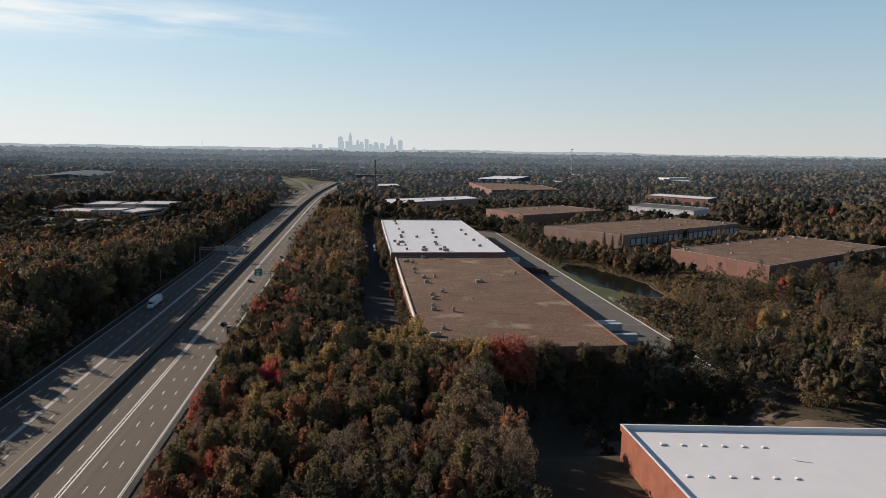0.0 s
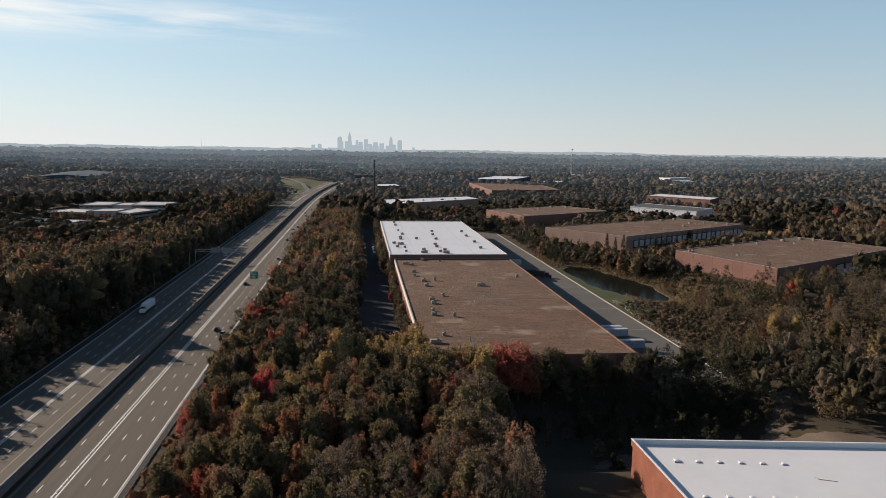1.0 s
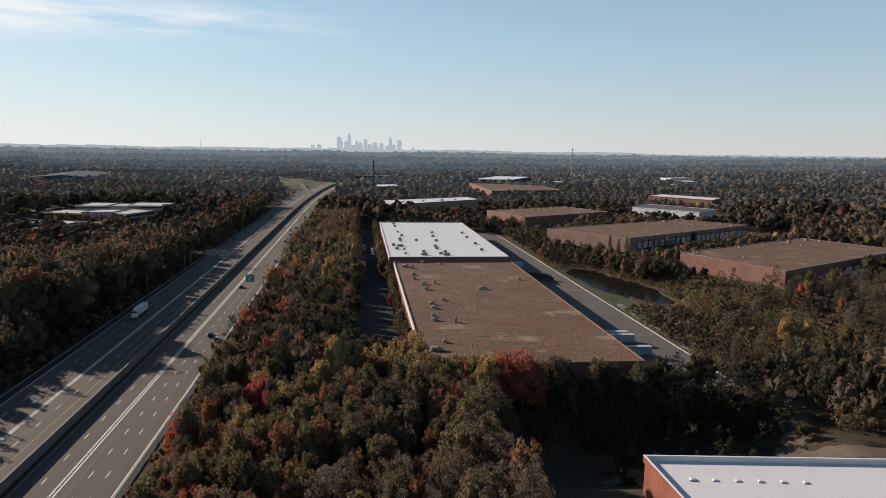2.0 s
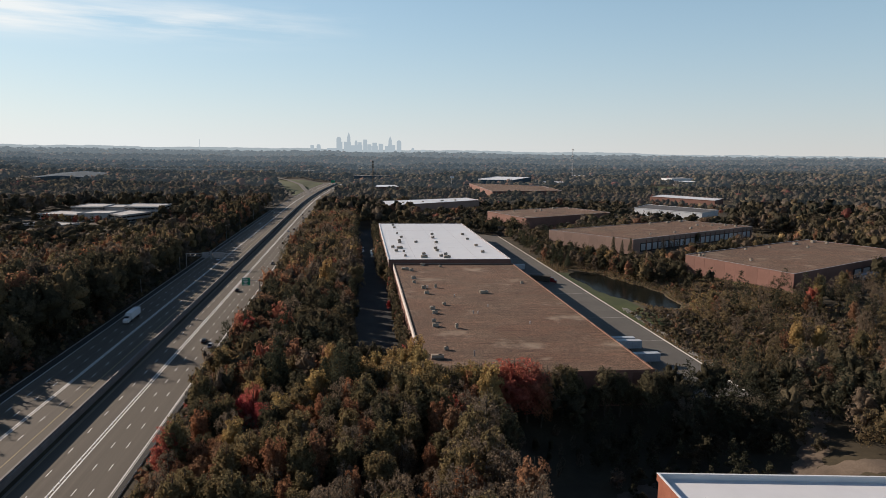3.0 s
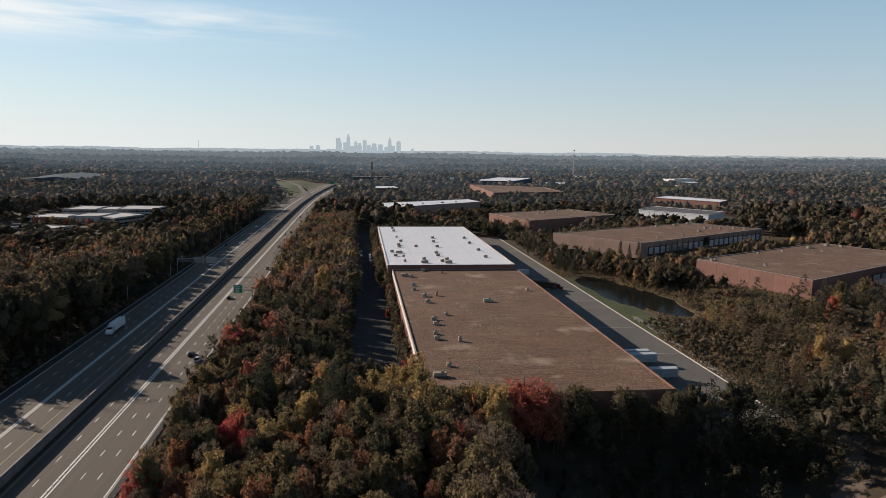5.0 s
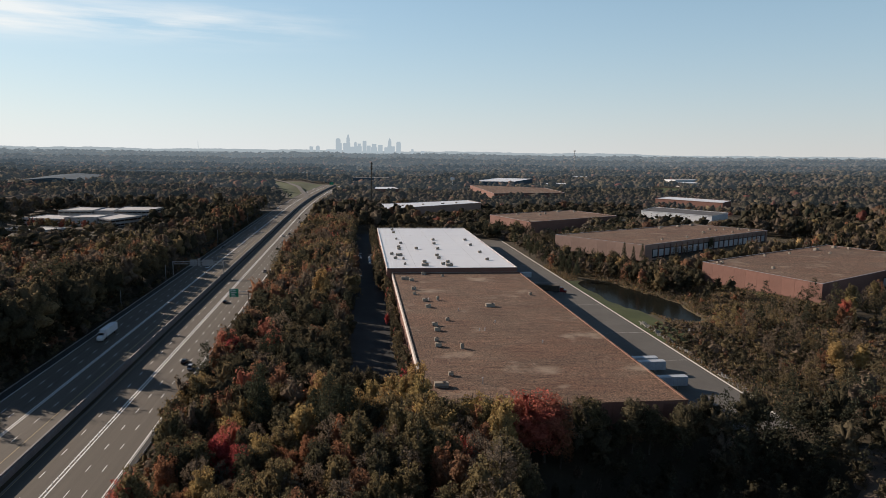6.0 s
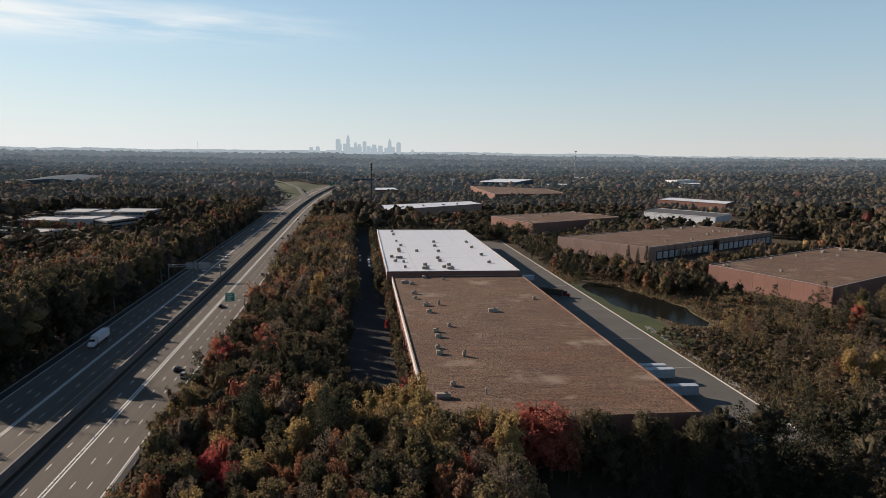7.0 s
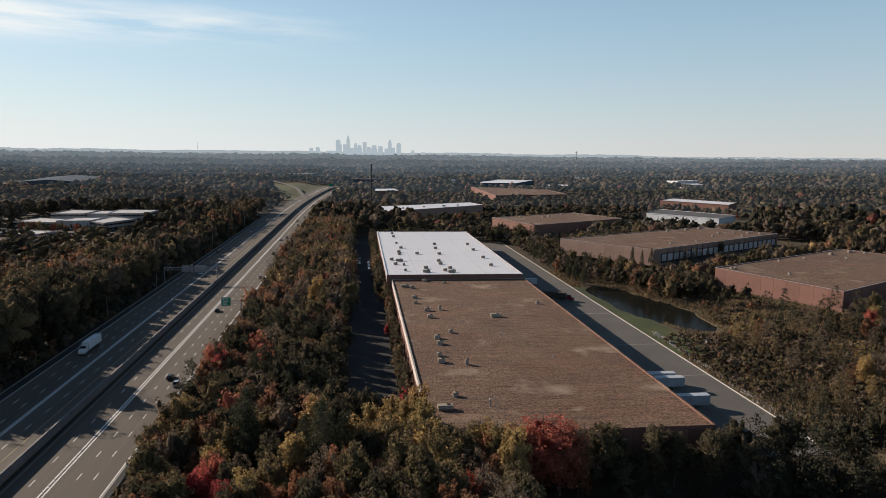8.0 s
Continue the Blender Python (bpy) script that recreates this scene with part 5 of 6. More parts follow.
BROWN_UNITS = [(23.6, 368.5, 2), (26.6, 365, 1), (26, 343.3, 1), (25.5, 332.7, 0), (28.9, 318.8, 1), (29.1, 307.1, 1), (34.4, 320.3, 3), (43.2, 376.1, 0), (34.1, 382, 1), (34.1, 284.7, 0),
               (28.5, 277.4, 1), (28.6, 270.2, 1), (26.8, 257.1, 0), (26.7, 250.5, 1), (26.9, 221.2, 0), (34.1, 247.8, 3), (23.1, 212.1, 2), (54.8, 307.1, 2), (77.3, 329, 0)]
WHITE_UNITS = [(26.4, 560, 1), (26.6, 542, 1), (26.7, 505, 0), (28.4, 483, 1), (26, 465, 1), (25.8, 456, 1), (36.6, 457.6, 1), (20.2, 435, 1), (24.4, 431, 2), (21.6, 419, 1), (26, 416.6, 0), (25.7, 399, 0),
               (51.7, 500, 1), (50.2, 480, 1), (49.9, 456, 1), (46.4, 429, 1), (46.3, 419, 1), (36.9, 405.9, 1), (36.2, 394.7, 2), (46.3, 398, 1), (49.7, 404.8, 1), (49.2, 393.5, 2), (73.9, 499, 1), (73.4, 473, 1), (74, 441, 1), (73.3, 413, 1)]
for x, y, k in BROWN_UNITS:
    place_unit(x, y, 12.4, k)
for x, y, k in WHITE_UNITS:
    place_unit(x, y, 14.8, k)
for x, y, k in ((199.1, 389.2, 0), (201.4, 389.1, 0), (241.8, 412.7, 0), (263.6, 421.8, 0), (220.3, 370.9, 0), (292, 437, 2), (290.6, 421.7, 0), (312, 447, 2), (318, 441, 1)):
    place_unit(x, y, 16.2, k, 28)
for x, y, k in ((244.8, 564, 1), (266, 575, 2), (283, 586, 2), (214, 493, 0), (237.8, 503, 0), (265, 531, 1), (281, 552, 1), (285, 549, 0), (294, 552, 0), (290, 532.6, 0), (306, 552, 1), (312, 546, 1)):
    place_unit(x, y, 16.0, k, 31)
for x, y, k in ((157, 696, 1), (178, 689, 1), (187, 702, 1), (208, 728, 2), (224, 724, 1)):
    place_unit(x, y, 15.0, k, 31)
for x, y, k in ((50, 805, 1), (75, 825, 1), (100, 840, 2), (118, 852, 1)):
    place_unit(x, y, 14.0, k, 38)
for x, y in ((43.6, 269.1), (45.5, 268.9), (51.5, 280.2), (34.7, 213.6), (30.6, 320), (40.5, 300), (62, 252)):
    vent = tagged(new("vent_pipe"), "short metal vent pipe on the gravel roof", "vent pipe", "vent pipes")
    tall = 1.7 if x == 34.7 else 0.9
    part("pipe", tube(bmesh.new(), (0, 0, -0.05), (0, 0, tall), 0.16, 0.16, 10), METAL, vent)
    part("cap", tube(bmesh.new(), (0, 0, tall + 0.04), (0, 0, tall + 0.22), 0.3, 0.12, 10), METAL, vent)
    vent.matrix_basis = pose(x, y, 12.4)


def skylight():
    thing = tagged(new("skylight"), "small white domed skylight on the white roof", "skylight", "roof skylights")
    part("curb", boxed(-0.85, -0.85, -0.03, 0.85, 0.85, 0.3, bevel=0.02), METAL, thing)
    rings = []
    for a in (0, 25, 50, 75):
        r, zz = 0.8 * math.cos(radians(a)), 0.3 + 0.3 * math.sin(radians(a))
        rings.append([(r * max(-1, min(1, 1.3 * math.cos(2 * math.pi * i / 16))), r * max(-1, min(1, 1.3 * math.sin(2 * math.pi * i / 16))), zz) for i in range(16)])
    part("dome", loft(bmesh.new(), rings), WHITE_ROOF, thing)
    return thing


sk = skylight()
first = True
for (x0, y0), (x1, y1) in (((61.2, 127.6), (88.2, 123.6)), ((59.9, 112.4), (86.4, 108.8)), ((60.2, 96.5), (85.6, 93.4)), ((60.4, 80.5), (84.8, 78))):
    for k in range(1 if y0 > 120 else 0, 7):
        m = pose(x0 + (x1 - x0) * k / 6, y0 + (y1 - y0) * k / 6, 10.0, 0, 0, -7) @ Matrix.Scale(0.78, 4)
        if first:
            sk.matrix_basis, first = m, False
        else:
            copy_thing(sk, m)
cable = tagged(mesh_ob("roof_conduit", tube(tube(bmesh.new(), (91, 117.5, 10.04), (91.2, 116.6, 10.5), 0.05, 0.05, 6), (91.2, 116.6, 10.05), (94.5, 115.2, 10.05), 0.05, 0.05, 6), METAL), "thin bent conduit lying on the white roof", "conduit")


# ---- loading bays of the far hall, dock of the next ----
DOOR = surface("grey_dock_door", (0.4, 0.41, 0.42), (0.52, 0.53, 0.54), 0.5, 5, 0.6, 0, 0, jitter=0.2)


def bays(hall, a, b, z0, count, first_at=0.05, last_at=0.98):
    a, b = Vector(a), Vector(b)
    u = (b - a).normalized()
    turn = math.degrees(math.atan2(u.y, u.x))
    L = (b - a).length
    w = L * (last_at - first_at) / count
    opening = boxed(-w / 2 + 0.03, -0.1, z0 + 0.2, w / 2 - 0.03, -0.004, z0 + 6.4)
    door = boxed(-w * 0.36, -0.18, z0 + 1.3, w * 0.36, -0.104, z0 + 5.9, bevel=0.02)
    post_ = boxed(-0.35, -0.5, z0 - 0.8, 0.35, -0.19, z0 + 8.4)
    meshes = []
    for nm, bm_, mt in (("dock_opening", opening, DARK), ("dock_door", door, DOOR), ("column", post_, WALL_BROWN)):
        me_ = bpy.data.meshes.new(nm)
        bm_.to_mesh(me_)
        bm_.free()
        me_.materials.append(mt)
        meshes.append(me_)
    for k in range(count):
        c = a + u * (L * first_at + w * (k + 0.5))
        for me_, shift in zip(meshes, (0, 0, w / 2)):
            ob = new(me_.name, me_)
            ob.parent = hall
            ob.matrix_local = pose(c.x + u.x * shift, c.y + u.y * shift, 0, 0, 0, turn)


bays(hall_b2, (188, 461.5), (328, 547), 6.6, 22)
bays(hall_b3, (217, 326.5), (346, 399), 6.5, 6, 0.45, 0.9)
bays(main_hall, (85.5, 200), (85.5, 380), 2.2, 24)

# ---- dirt track and loop beyond the near hall ----
def track(name, spine, width, lift, label, seed):
    """A ragged ribbon of bare soil along a line of places, lying on the ground."""
    g = np.random.default_rng(seed)
    spine = np.array(spine, float)
    t = np.linspace(0, len(spine) - 1, 12 * (len(spine) - 1))
    px, py = (np.convolve(np.pad(np.interp(t, np.arange(len(spine)), spine[:, i]), 6, "edge"), np.ones(13) / 13, "valid") for i in (0, 1))
    dx, dy = np.gradient(px), np.gradient(py)
    n = np.hypot(dx, dy) + 1e-6
    cuts = np.array([-1.0, -0.6, -0.2, 0.2, 0.6, 1.0]) * width / 2
    V = []
    for i in range(len(t)):
        w = cuts * g.uniform(0.75, 1.2)
        x, y = px[i] - dy[i] / n[i] * w, py[i] + dx[i] / n[i] * w
        V.append(np.stack([x, y, height(x, y) + lift * np.array([0.0, 1, 1, 1, 1, 0.0])], 1))
    q = np.arange(6 * len(t)).reshape(-1, 6)
    F = np.stack([q[:-1, :-1].ravel(), q[:-1, 1:].ravel(), q[1:, 1:].ravel(), q[1:, :-1].ravel()], 1)
    return tagged(new(name, raw_mesh(name, np.concatenate(V), F, [DIRT], soft=True)), label, "dirt track", kind="structure")


track("dirt_track", [(58, 150), (66, 157), (80, 160), (96, 157), (108, 160), (118, 168), (122, 178), (132, 186), (150, 190)], 7.0, 0.25, "bare pale dirt track behind the brick building", 1)
track("dirt_track", [(108, 160), (120, 154), (134, 150), (150, 148)], 7.0, 0.22, "bare pale dirt track curving behind the brick building", 2)
tagged(mesh_ob("dirt_path", prism(bmesh.new(), [(122, 296), (128, 291), (150, 293), (175, 298), (175, 301), (150, 296.5), (130, 295), (124, 300)], 0.8, 1.75), DIRT), "narrow dirt path across the end of the pond", "path", kind="structure")
outlet = tagged(new("drain_box"), "small pale concrete drain box by the pond", "drain box")
part("box", boxed(-1.0, -1.0, -0.5, 1.0, 1.0, 1.1, bevel=0.05), CURB, outlet)
part("lid", boxed(-1.1, -1.1, 1.103, 1.1, 1.1, 1.22, bevel=0.03), CONCRETE, outlet)
outlet.matrix_basis = pose(140, 301, float(height(140, 301)))
for y in (262, 300, 352, 410, 470, 540):
    tagged(mesh_ob("paving_joint", boxed(86, y - 0.09, 2.1, 119.4, y + 0.09, 2.128), CURB, yard), kind="structure")

# rough stones in the ditch beside the kerb
STONE = surface("ditch_stone", (0.25, 0.24, 0.22), (0.42, 0.4, 0.36), 1.0, 4, 0.95, jitter=0.0)
gs = np.random.default_rng(81)
oct_v = np.array([(1, 0, 0), (-1, 0, 0), (0, 1, 0), (0, -1, 0), (0, 0, 1), (0, 0, -1)], float)
oct_f = np.array([(0, 2, 4), (2, 1, 4), (1, 3, 4), (3, 0, 4), (2, 0, 5), (1, 2, 5), (3, 1, 5), (0, 3, 5)])
V, F = [], []
for n in range(900):
    yy = gs.uniform(222, 318)
    xx = 122.2 + 0.03 * (yy - 222) + gs.normal() * 0.7
    V.append(oct_v * gs.uniform(0.15, 0.42, 3) * gs.uniform(0.8, 1.2, (6, 1)) + (xx, yy, float(height(xx, yy)) + 0.1))
    F.append(oct_f + 6 * n)
tagged(new("ditch_stones", raw_mesh("ditch_stones", np.concatenate(V), np.concatenate(F), [STONE])), "pale rough stones lining the ditch by the kerb", "stones", kind="stuff")
# cypresses before the loading bays, a white shelter at the next hall, vans
for cx, cy, k in ((170, 452, 0.78), (175.5, 450, 0.66), (181, 449, 0.76)):
    tree(6, 1, pose(cx, cy, 5.0, 0, 0, 40 * cx) @ Matrix.Diagonal((k * 0.6, k * 0.6, k * 1.0, 1)))
shelter = tagged(new("dock_shelter"), "small white metal dock shelter at the hall's end", "dock shelter")
part("roof", boxed(-2.6, -3.6, 4.6, 2.6, 3.6, 4.9, bevel=0.04), WHITE_METAL, shelter)
part("side_panel", boxed(-2.5, 3.2, -0.8, 2.5, 3.4, 4.59), WHITE_METAL, shelter)
part("back_panel", boxed(2.3, -3.4, -0.8, 2.5, 3.19, 4.59), WHITE_METAL, shelter)
for yy in (-3.2,):
    part("post", boxed(-2.45, yy - 0.1, -0.8, -2.25, yy + 0.1, 4.59), METAL, shelter)
shelter.matrix_basis = pose(188.6, 394.5, float(height(188.6, 394.5)), 0, 0, 20)
for cx, cy, tn in ((300, 508, 30), (304, 512, 35), (296, 503, 120)):
    copy_thing(lot_cars[0], pose(cx, cy, float(height(cx, cy)) + 0.02, 0, 0, tn))

# ---- office campus on the far side of the motorway ----
OFFICE = surface("office_grey_wall", (0.36, 0.34, 0.33), (0.45, 0.43, 0.42), 0.1, 3, 0.8)
OFFICE_ROOF = surface("office_pale_roof", (0.36, 0.36, 0.36), (0.5, 0.5, 0.49), 0.12, 1, 0.8, bump=0)
campus = []
for pts, z1, wins in (([(-305, 700), (-266, 692), (-258, 722), (-298, 735)], 9.5, 9), ([(-265, 690), (-238, 694), (-234, 724), (-260, 722)], 11.0, 0), ([(-238, 696), (-220, 677), (-205, 715), (-232, 735)], 10.5, 7),
                      ([(-240, 745), (-205, 745), (-203, 785), (-244, 790)], 13.0, 8), ([(-292, 745), (-262, 748), (-262, 785), (-290, 790)], 12.5, 6), ([(-262, 752), (-241, 752), (-241, 785), (-262, 785)], 12.0, 0), ([(-292, 640), (-256, 626), (-246, 648), (-284, 662)], 6.5, 5)):
    hb = warehouse("office_building", pts, 3.0, z1, OFFICE_ROOF, OFFICE, "grey office block with a pale flat roof among trees", 0.4)
    for i in (0, 1):
        if not wins:
            continue
        a, b = Vector(pts[i]), Vector(pts[i + 1])
        u = (b - a).normalized()
        for storey in range(2 if z1 > 8 else 1):
            for k in range(wins):
                c = a.lerp(b, (k + 0.5) / wins)
                hw = (b - a).length / wins / 2 - 0.2
                fr = part("window", boxed(-hw, -0.1, z1 - 2.6 - 3.6 * storey, hw, -0.004, z1 - 0.9 - 3.6 * storey), METAL, hb)
                fr.matrix_local = pose(c.x, c.y, 0, 0, 0, math.degrees(math.atan2(u.y, u.x)))
                part("pane", boxed(-hw + 0.15, -0.14, z1 - 2.45 - 3.6 * storey, hw - 0.15, -0.104, z1 - 1.05 - 3.6 * storey), GLASS, fr)

gc = np.random.default_rng(63)
woods("office_trees", "reddish and brown trees before the offices", np.linspace(-300, -205, 26) + gc.uniform(-4, 4, 26), np.linspace(676, 652, 26) + gc.uniform(-10, 8, 26), 120, 0.5, 10, 64, 6, 10, wide=1.2, shares=(0.1, 0.12, 0.05, 0.35, 0.2, 0.18))
woods("office_trees", "round dark green trees beside the offices", np.array([-322.0, -313, -330, -318, -192, -186]), np.array([700.0, 690, 680, 725, 742, 752]), 160, 0.5, 14, 65, 11, 14, wide=1.4, shares=(0.8, 0.2, 0, 0, 0, 0))
x, y = scatter(-330, -165, 428, 540, 8.5, 43)
k = seen(x, y)
woods("roadside_woods", "low dark autumn trees before the offices", x[k], y[k], 120, 0.5, 12, 44, 7, 12, wide=1.4, shares=(0.42, 0.26, 0.01, 0.1, 0.01, 0.2))
BLUE_ROOF = surface("blue_grey_metal_roof", (0.07, 0.1, 0.13), (0.1, 0.135, 0.165), 0.05, 1, 1.0, 0.0, 0, spec=0.05)
hangar = tagged(new("metal_hall"), "long blue-grey metal hall with a low pitched roof", "building")
part("wall", prism(bmesh.new(), [(-612, 1378), (-514, 1394), (-560, 1640), (-655, 1620)], 2, 13.0), BLUE_ROOF, hangar)
part("roof", loft(bmesh.new(), [[(-614, 1376, 13.0), (-512, 1392, 13.0), (-512, 1392, 13.5), (-563, 1384, 17.5), (-614, 1376, 13.5)], [(-657, 1622, 13.0), (-558, 1642, 13.0), (-558, 1642, 13.5), (-608, 1632, 17.5), (-657, 1622, 13.5)]]), BLUE_ROOF, hangar)

SLATE = surface("dark_roofing", (0.07, 0.07, 0.072), (0.11, 0.11, 0.112), 0.1, 1.0, 0.85, 0, 0)
# ---- further halls, roofs seen between the trees ----
for pts, z0, z1, rm, wm, words in (
    ([(308, 750), (357, 688), (395, 724), (346, 800)], 7, 14.5, SLATE, WHITE_METAL, "long white-walled depot with a dark grey roof"),
    ([(411, 944), (466, 863), (501, 904), (450, 986)], 7, 15, WHITE_ROOF, WALL_BROWN, "long brick building with a pale roof in the trees"),
    ([(693, 1440), (740, 1448), (752, 1505), (705, 1498)], 7, 15, WHITE_ROOF, OFFICE, "low pale building half hidden by trees"),
    ([(27, 1180), (68, 1196), (63, 1262), (30, 1252)], 3, 12, WHITE_ROOF, WALL_BROWN, "small pale building beside the motorway"),
    ([(235, 1449), (325, 1445), (410, 1622), (330, 1648)], 4, 15, WHITE_METAL, BLUE_ROOF, "large pale distribution hall in the distance"),
    ([(-13, 1665), (72, 1678), (72, 1706), (-12, 1694)], 4, 12, TAN_COPING, BLUE_ROOF, "long low building with a tan roof beyond the motorway"),
    ([(375, 1420), (445, 1440), (450, 1500), (380, 1490)], 4, 11, WHITE_ROOF, WALL_BROWN, "low warehouse in the distance"),
    ([(571, 1840), (644, 1850), (640, 1910), (570, 1900)], 4, 12, WHITE_ROOF, OFFICE, "pale flat warehouse in the distance"),
    ([(757, 1604), (830, 1640), (815, 1680), (745, 1640)], 4, 16, OFFICE, WHITE_METAL, "pale distant hall among trees"),
):
    warehouse("warehouse", pts, z0, z1, rm, wm, words, 0.3)

# ---- overpass, ramp ----
over = tagged(new("overpass"), "pale concrete bridge carrying a road beyond the interchange", "bridge")
part("deck", prism(bmesh.new(), [(-620, 1880), (-200, 1905), (-120, 1908), (-120, 1923), (-200, 1920), (-620, 1895)], 14.5, 16.2), CURB, over)
for y0, y1 in ((1880, 1905), (1895, 1920)):
    part("railing", loft(bmesh.new(), [[(-620, y0, 16.2), (-620, y0 + 0.4, 16.2), (-620, y0 + 0.4, 17.3), (-620, y0, 17.3)], [(-200, y1, 16.2), (-200, y1 + 0.4, 16.2), (-200, y1 + 0.4, 17.3), (-200, y1, 17.3)]]), CURB, over)
for x in (-480, -390, -300, -210, -130):
    part("pier", boxed(x - 1, 1900, -1, x + 1, 1912, 14.5), CURB, over)
tagged(mesh_ob("ramp", loft(bmesh.new(), [[(x - 4, y, z), (x + 4, y, z), (x + 4, y, z + 0.4), (x - 4, y, z + 0.4)] for x, y, z in ((-84, 1090, 1.0), (-82, 1150, 1.3), (-86, 1190, 2.0), (-96, 1245, 3.0), (-116, 1390, 4.5), (-150, 1520, 6), (-200, 1660, 8), (-300, 1760, 9))]), LOT), "curving slip road up to the overpass", "slip road", kind="structure")
far_sign = tagged(new("road_sign"), "distant dark green overhead motorway sign", "road sign")
part("sign_board", boxed(-58, 1440, 6, -50, 1440.3, 11), SIGN_GREEN, far_sign)
for x in (-57, -51):
    part("post", tube(bmesh.new(), (x, 1440.6, -0.5), (x, 1440.6, 11), 0.3, 0.3, 8), METAL, far_sign)
bill = tagged(new("billboard"), "small white roadside billboard above the trees", "billboard")
part("panel", boxed(170, 1300, 24, 178, 1300.5, 28), WHITE_ROOF, bill)
part("post", tube(bmesh.new(), (174, 1300.8, 2), (174, 1300.8, 24), 0.5, 0.5, 8), METAL, bill)

# ---- masts ----
pole = tagged(new("radio_mast"), "dark slender monopole mast above the trees", "mast")
part("pole", tube(bmesh.new(), (17, 900, 2), (17, 900, 61), 0.9, 0.55, 10), BARK, pole)
for zz in (59.5, 56, 53):
    for k in range(6):
        a = math.pi / 3 * k
        part("antenna", boxed(17 + 1.2 * math.cos(a) - 0.15, 900 + 1.2 * math.sin(a) - 0.15, zz - 1.1, 17 + 1.2 * math.cos(a) + 0.15, 900 + 1.2 * math.sin(a) + 0.15, zz + 1.1), BARK, pole)
lattice = tagged(new("radio_mast"), "steel lattice radio mast in the distance", "mast")
legs = [Vector((2.6 * math.cos(a), 2.6 * math.sin(a), 0)) for a in (0.5, 2.6, 4.7)]
base_at = Vector((545, 1731, 0))
for lv in legs:
    part("leg", tube(bmesh.new(), base_at + lv + Vector((0, 0, 2)), base_at + lv * 0.25 + Vector((0, 0, 84)), 0.3, 0.2, 6), METAL, lattice)
bm = bmesh.new()
for k in range(16):
    f0, f1 = k / 16, (k + 1) / 16
    for i in range(3):
        p0 = base_at + legs[i] * (1 - 0.75 * f0) + Vector((0, 0, 2 + 82 * f0))
        p1 = base_at + legs[(i + 1) % 3] * (1 - 0.75 * f1) + Vector((0, 0, 2 + 82 * f1))
        tube(bm, p0, p1, 0.14, 0.14, 5)
part("bracing", bm, METAL, lattice)
for zz in (82, 66):
    part("antenna", prism(bmesh.new(), [(545 + 3 * math.cos(a), 1731 + 3 * math.sin(a)) for a in np.arange(0, 6.2, 1.05)], zz - 1.2, zz + 1.2), METAL, lattice)

# ---- backdrop: wooded ridges and the city, kilometres away ----
for radius, top, share, seed in ((4500, 60, 0.66, 3), (4850, 75, 0.85, 4)):
    gr = np.random.default_rng(seed)
    n = 900
    az = np.linspace(radians(-42), radians(52), n)
    wave = np.interp(np.arange(n), np.linspace(0, n, 26), gr.uniform(-9, 4, 26)) + np.interp(np.arange(n), np.linspace(0, n, 200), gr.uniform(-3, 3, 200)) + gr.uniform(-1.0, 1.0, n)
    zt = top + wave
    rows = []
    for r_, zz in ((radius, np.full(n, -20.0)), (radius, zt - 6), (radius + 12, zt), (radius + 40, zt), (radius + 60, np.full(n, -20.0))):
        rows.append(np.stack([r_ * np.sin(az), r_ * np.cos(az), zz], 1))
    V = np.concatenate(rows)
    q = np.arange(5 * n).reshape(5, n)
    F = np.stack([q[:-1, :-1].ravel(), q[:-1, 1:].ravel(), q[1:, 1:].ravel(), q[1:, :-1].ravel()], 1)
    # Haze before the ridge, emitted by its own material, paler farther off.
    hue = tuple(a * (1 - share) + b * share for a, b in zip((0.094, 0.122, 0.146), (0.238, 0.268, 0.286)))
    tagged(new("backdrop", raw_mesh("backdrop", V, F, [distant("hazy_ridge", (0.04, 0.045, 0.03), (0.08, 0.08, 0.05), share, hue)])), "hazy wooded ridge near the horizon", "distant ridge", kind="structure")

# Towers get their haze from emission, which makes up most of this shader.
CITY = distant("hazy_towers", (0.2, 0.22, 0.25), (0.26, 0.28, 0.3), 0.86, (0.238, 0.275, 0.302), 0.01)


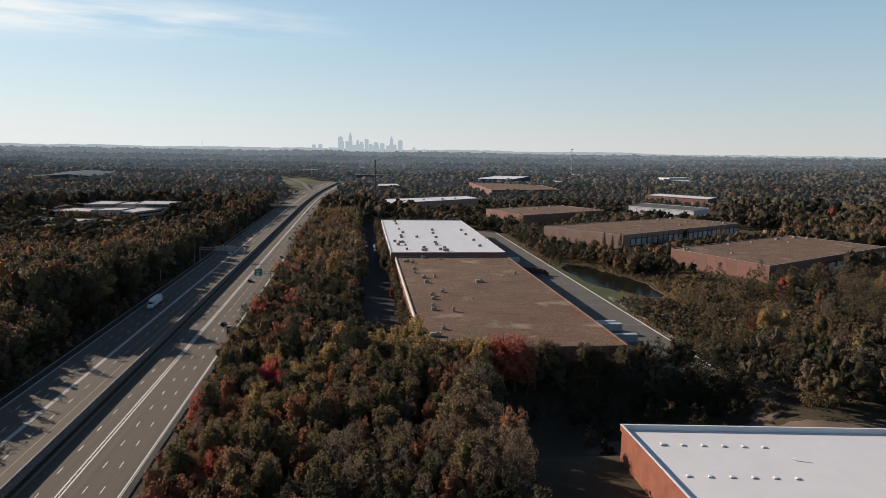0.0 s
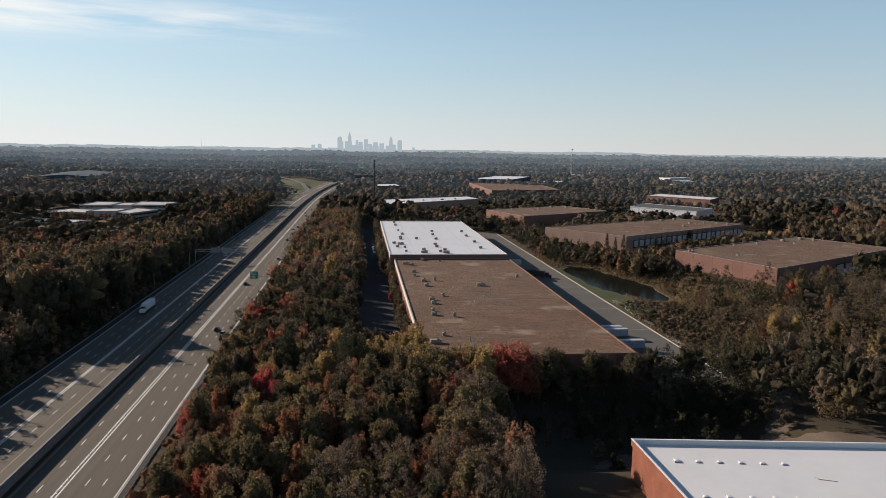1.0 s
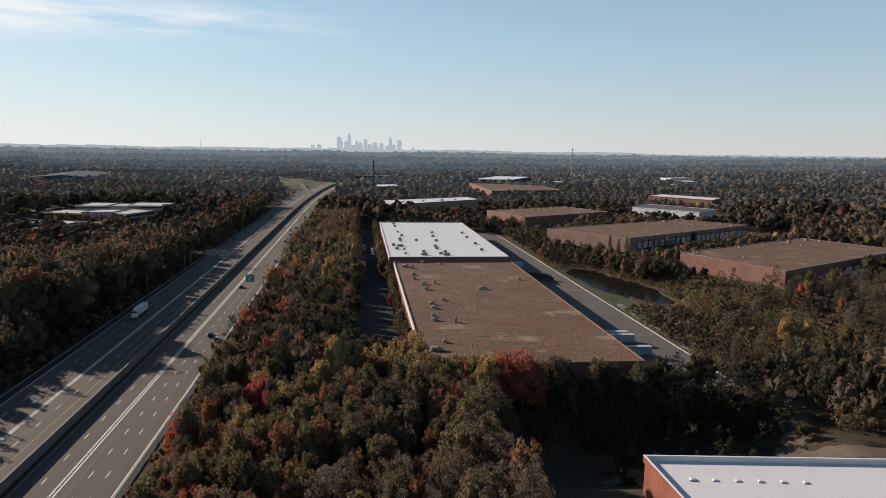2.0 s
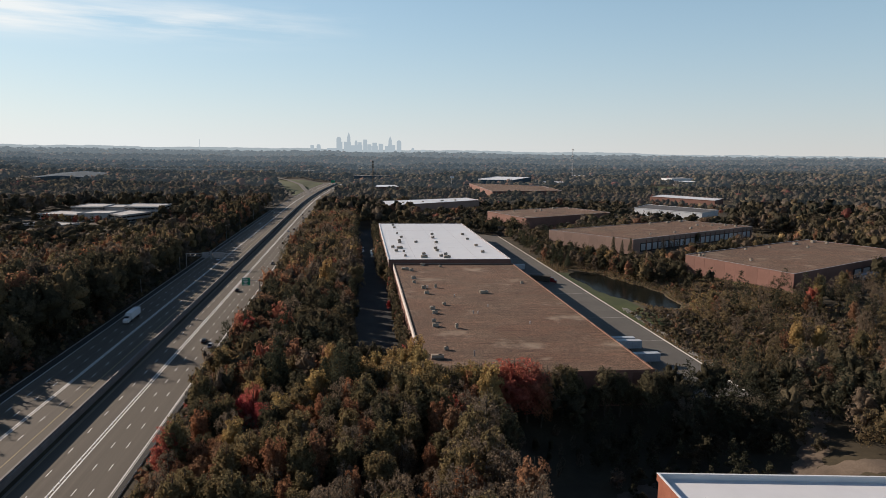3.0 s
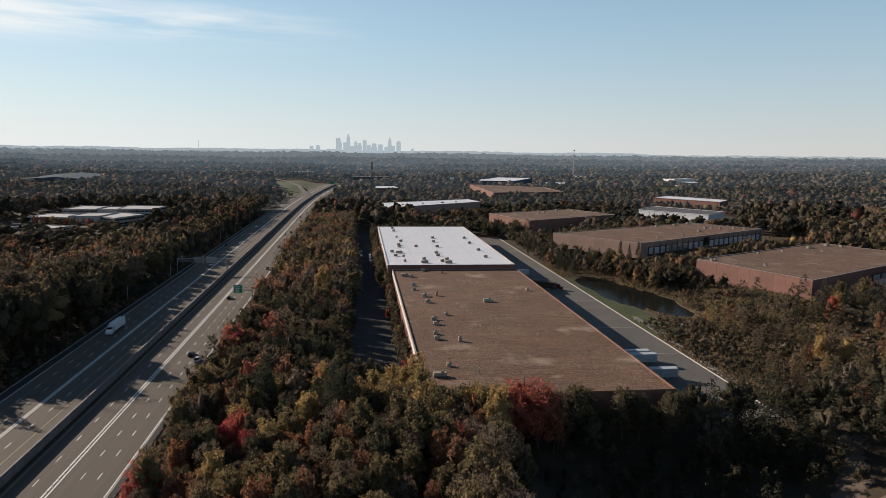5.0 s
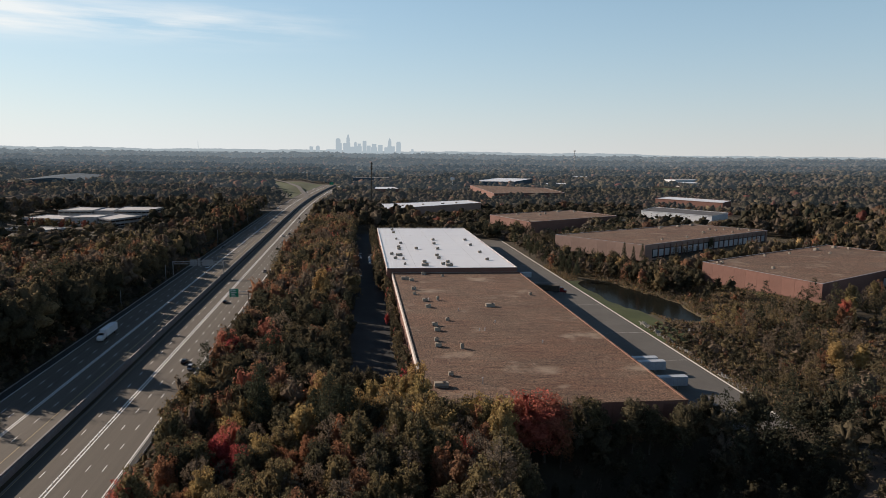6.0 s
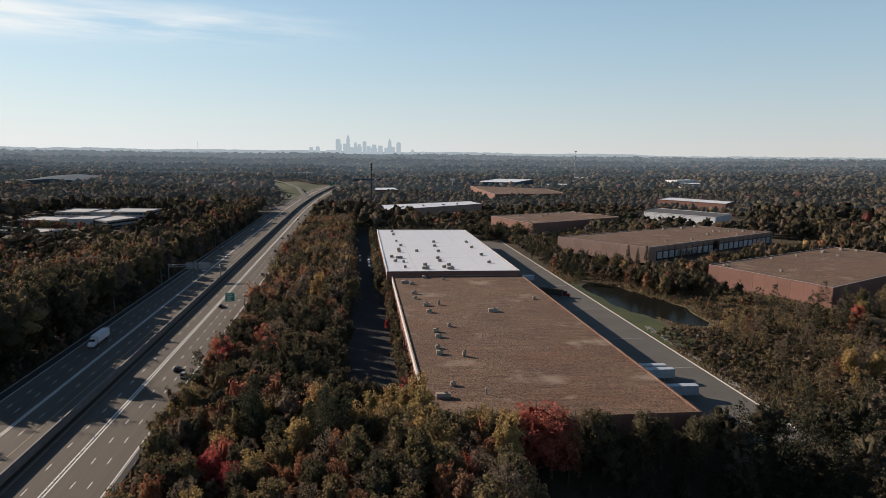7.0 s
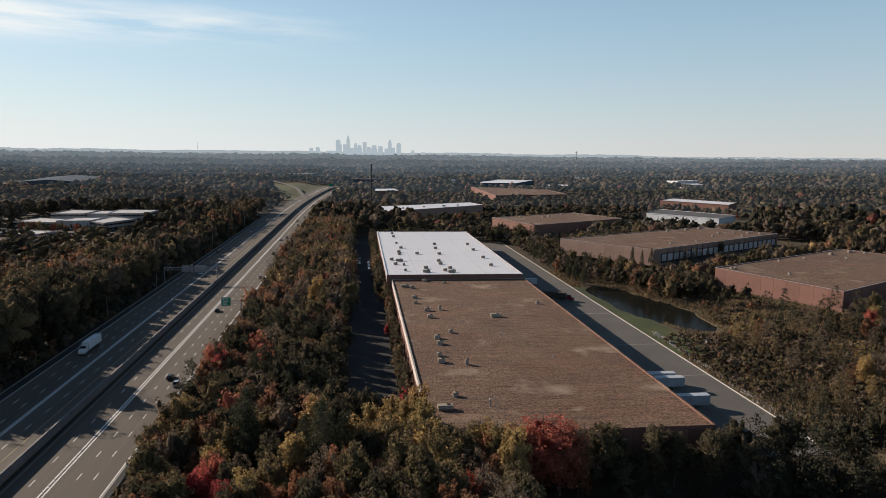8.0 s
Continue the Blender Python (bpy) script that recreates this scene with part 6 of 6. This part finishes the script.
def tower(x, w, top, crown_kind):
    thing = tagged(new("skyscraper"), "pale hazy skyscraper of a distant city skyline", "skyscraper", "city skyline")
    d, y, z0 = w * 0.8, 4600, 20.0
    if crown_kind == "spire":
        levels = ((1.0, z0), (1.0, z0 + (top - z0) * 0.62), (0.8, z0 + (top - z0) * 0.62), (0.76, z0 + (top - z0) * 0.8), (0.45, z0 + (top - z0) * 0.9), (0.12, z0 + (top - z0) * 0.965), (0.05, top))
    elif crown_kind == "round":
        levels = ((1.0, z0), (1.0, top - w * 0.45), (0.9, top - w * 0.25), (0.68, top - w * 0.09), (0.35, top))
    elif crown_kind == "step":
        levels = ((1.0, z0), (1.0, top - w * 0.5), (0.7, top - w * 0.5), (0.7, top))
    else:
        levels = ((1.0, z0), (1.0, top - 2), (0.94, top - 2), (0.94, top))
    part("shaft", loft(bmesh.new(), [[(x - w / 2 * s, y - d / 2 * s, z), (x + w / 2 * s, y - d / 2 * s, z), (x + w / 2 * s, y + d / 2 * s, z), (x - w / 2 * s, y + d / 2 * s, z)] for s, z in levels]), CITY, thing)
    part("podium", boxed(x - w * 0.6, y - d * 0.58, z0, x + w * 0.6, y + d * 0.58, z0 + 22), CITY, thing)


for a, b, c, kind_ in ((107, 125, 112, "flat"), (138, 158, 108, "round"), (238, 262, 71, "round"), (258, 268, 95, "flat"), (275, 292, 95, "flat"), (289, 311, 47, "spire"), (309, 331, 113, "flat"), (330, 345, 89, "step"), (344, 369, 98, "step"),
                      (373, 393, 84, "flat"), (394, 414, 108, "flat"), (415, 448, 100, "step"), (452, 475, 105, "flat"), (484, 505, 117, "flat"), (500, 522, 67, "spire"), (518, 537, 112, "flat"), (545, 568, 88, "round"), (620, 636, 126, "step"), (672, 690, 136, "flat"), (190, 240, 127, "flat")):
    f_ = 4612.0 / 1207.2
    mid = 520 + (a + b) / 6.0
    tower(-2.4 + (mid - 637.0) * f_ * 1.012, (b - a) / 3.0 * f_, 75.4 + (264.3 + 0.0157 * (mid - 637) - 220 - c / 3.0) * f_ * 1.01, kind_)
tv = tagged(new("radio_mast"), "very distant thin television mast on the horizon", "mast")
part("mast", tube(bmesh.new(), (-995, 4500, 30), (-995, 4500, 122), 2.2, 1.2, 6), CITY, tv)
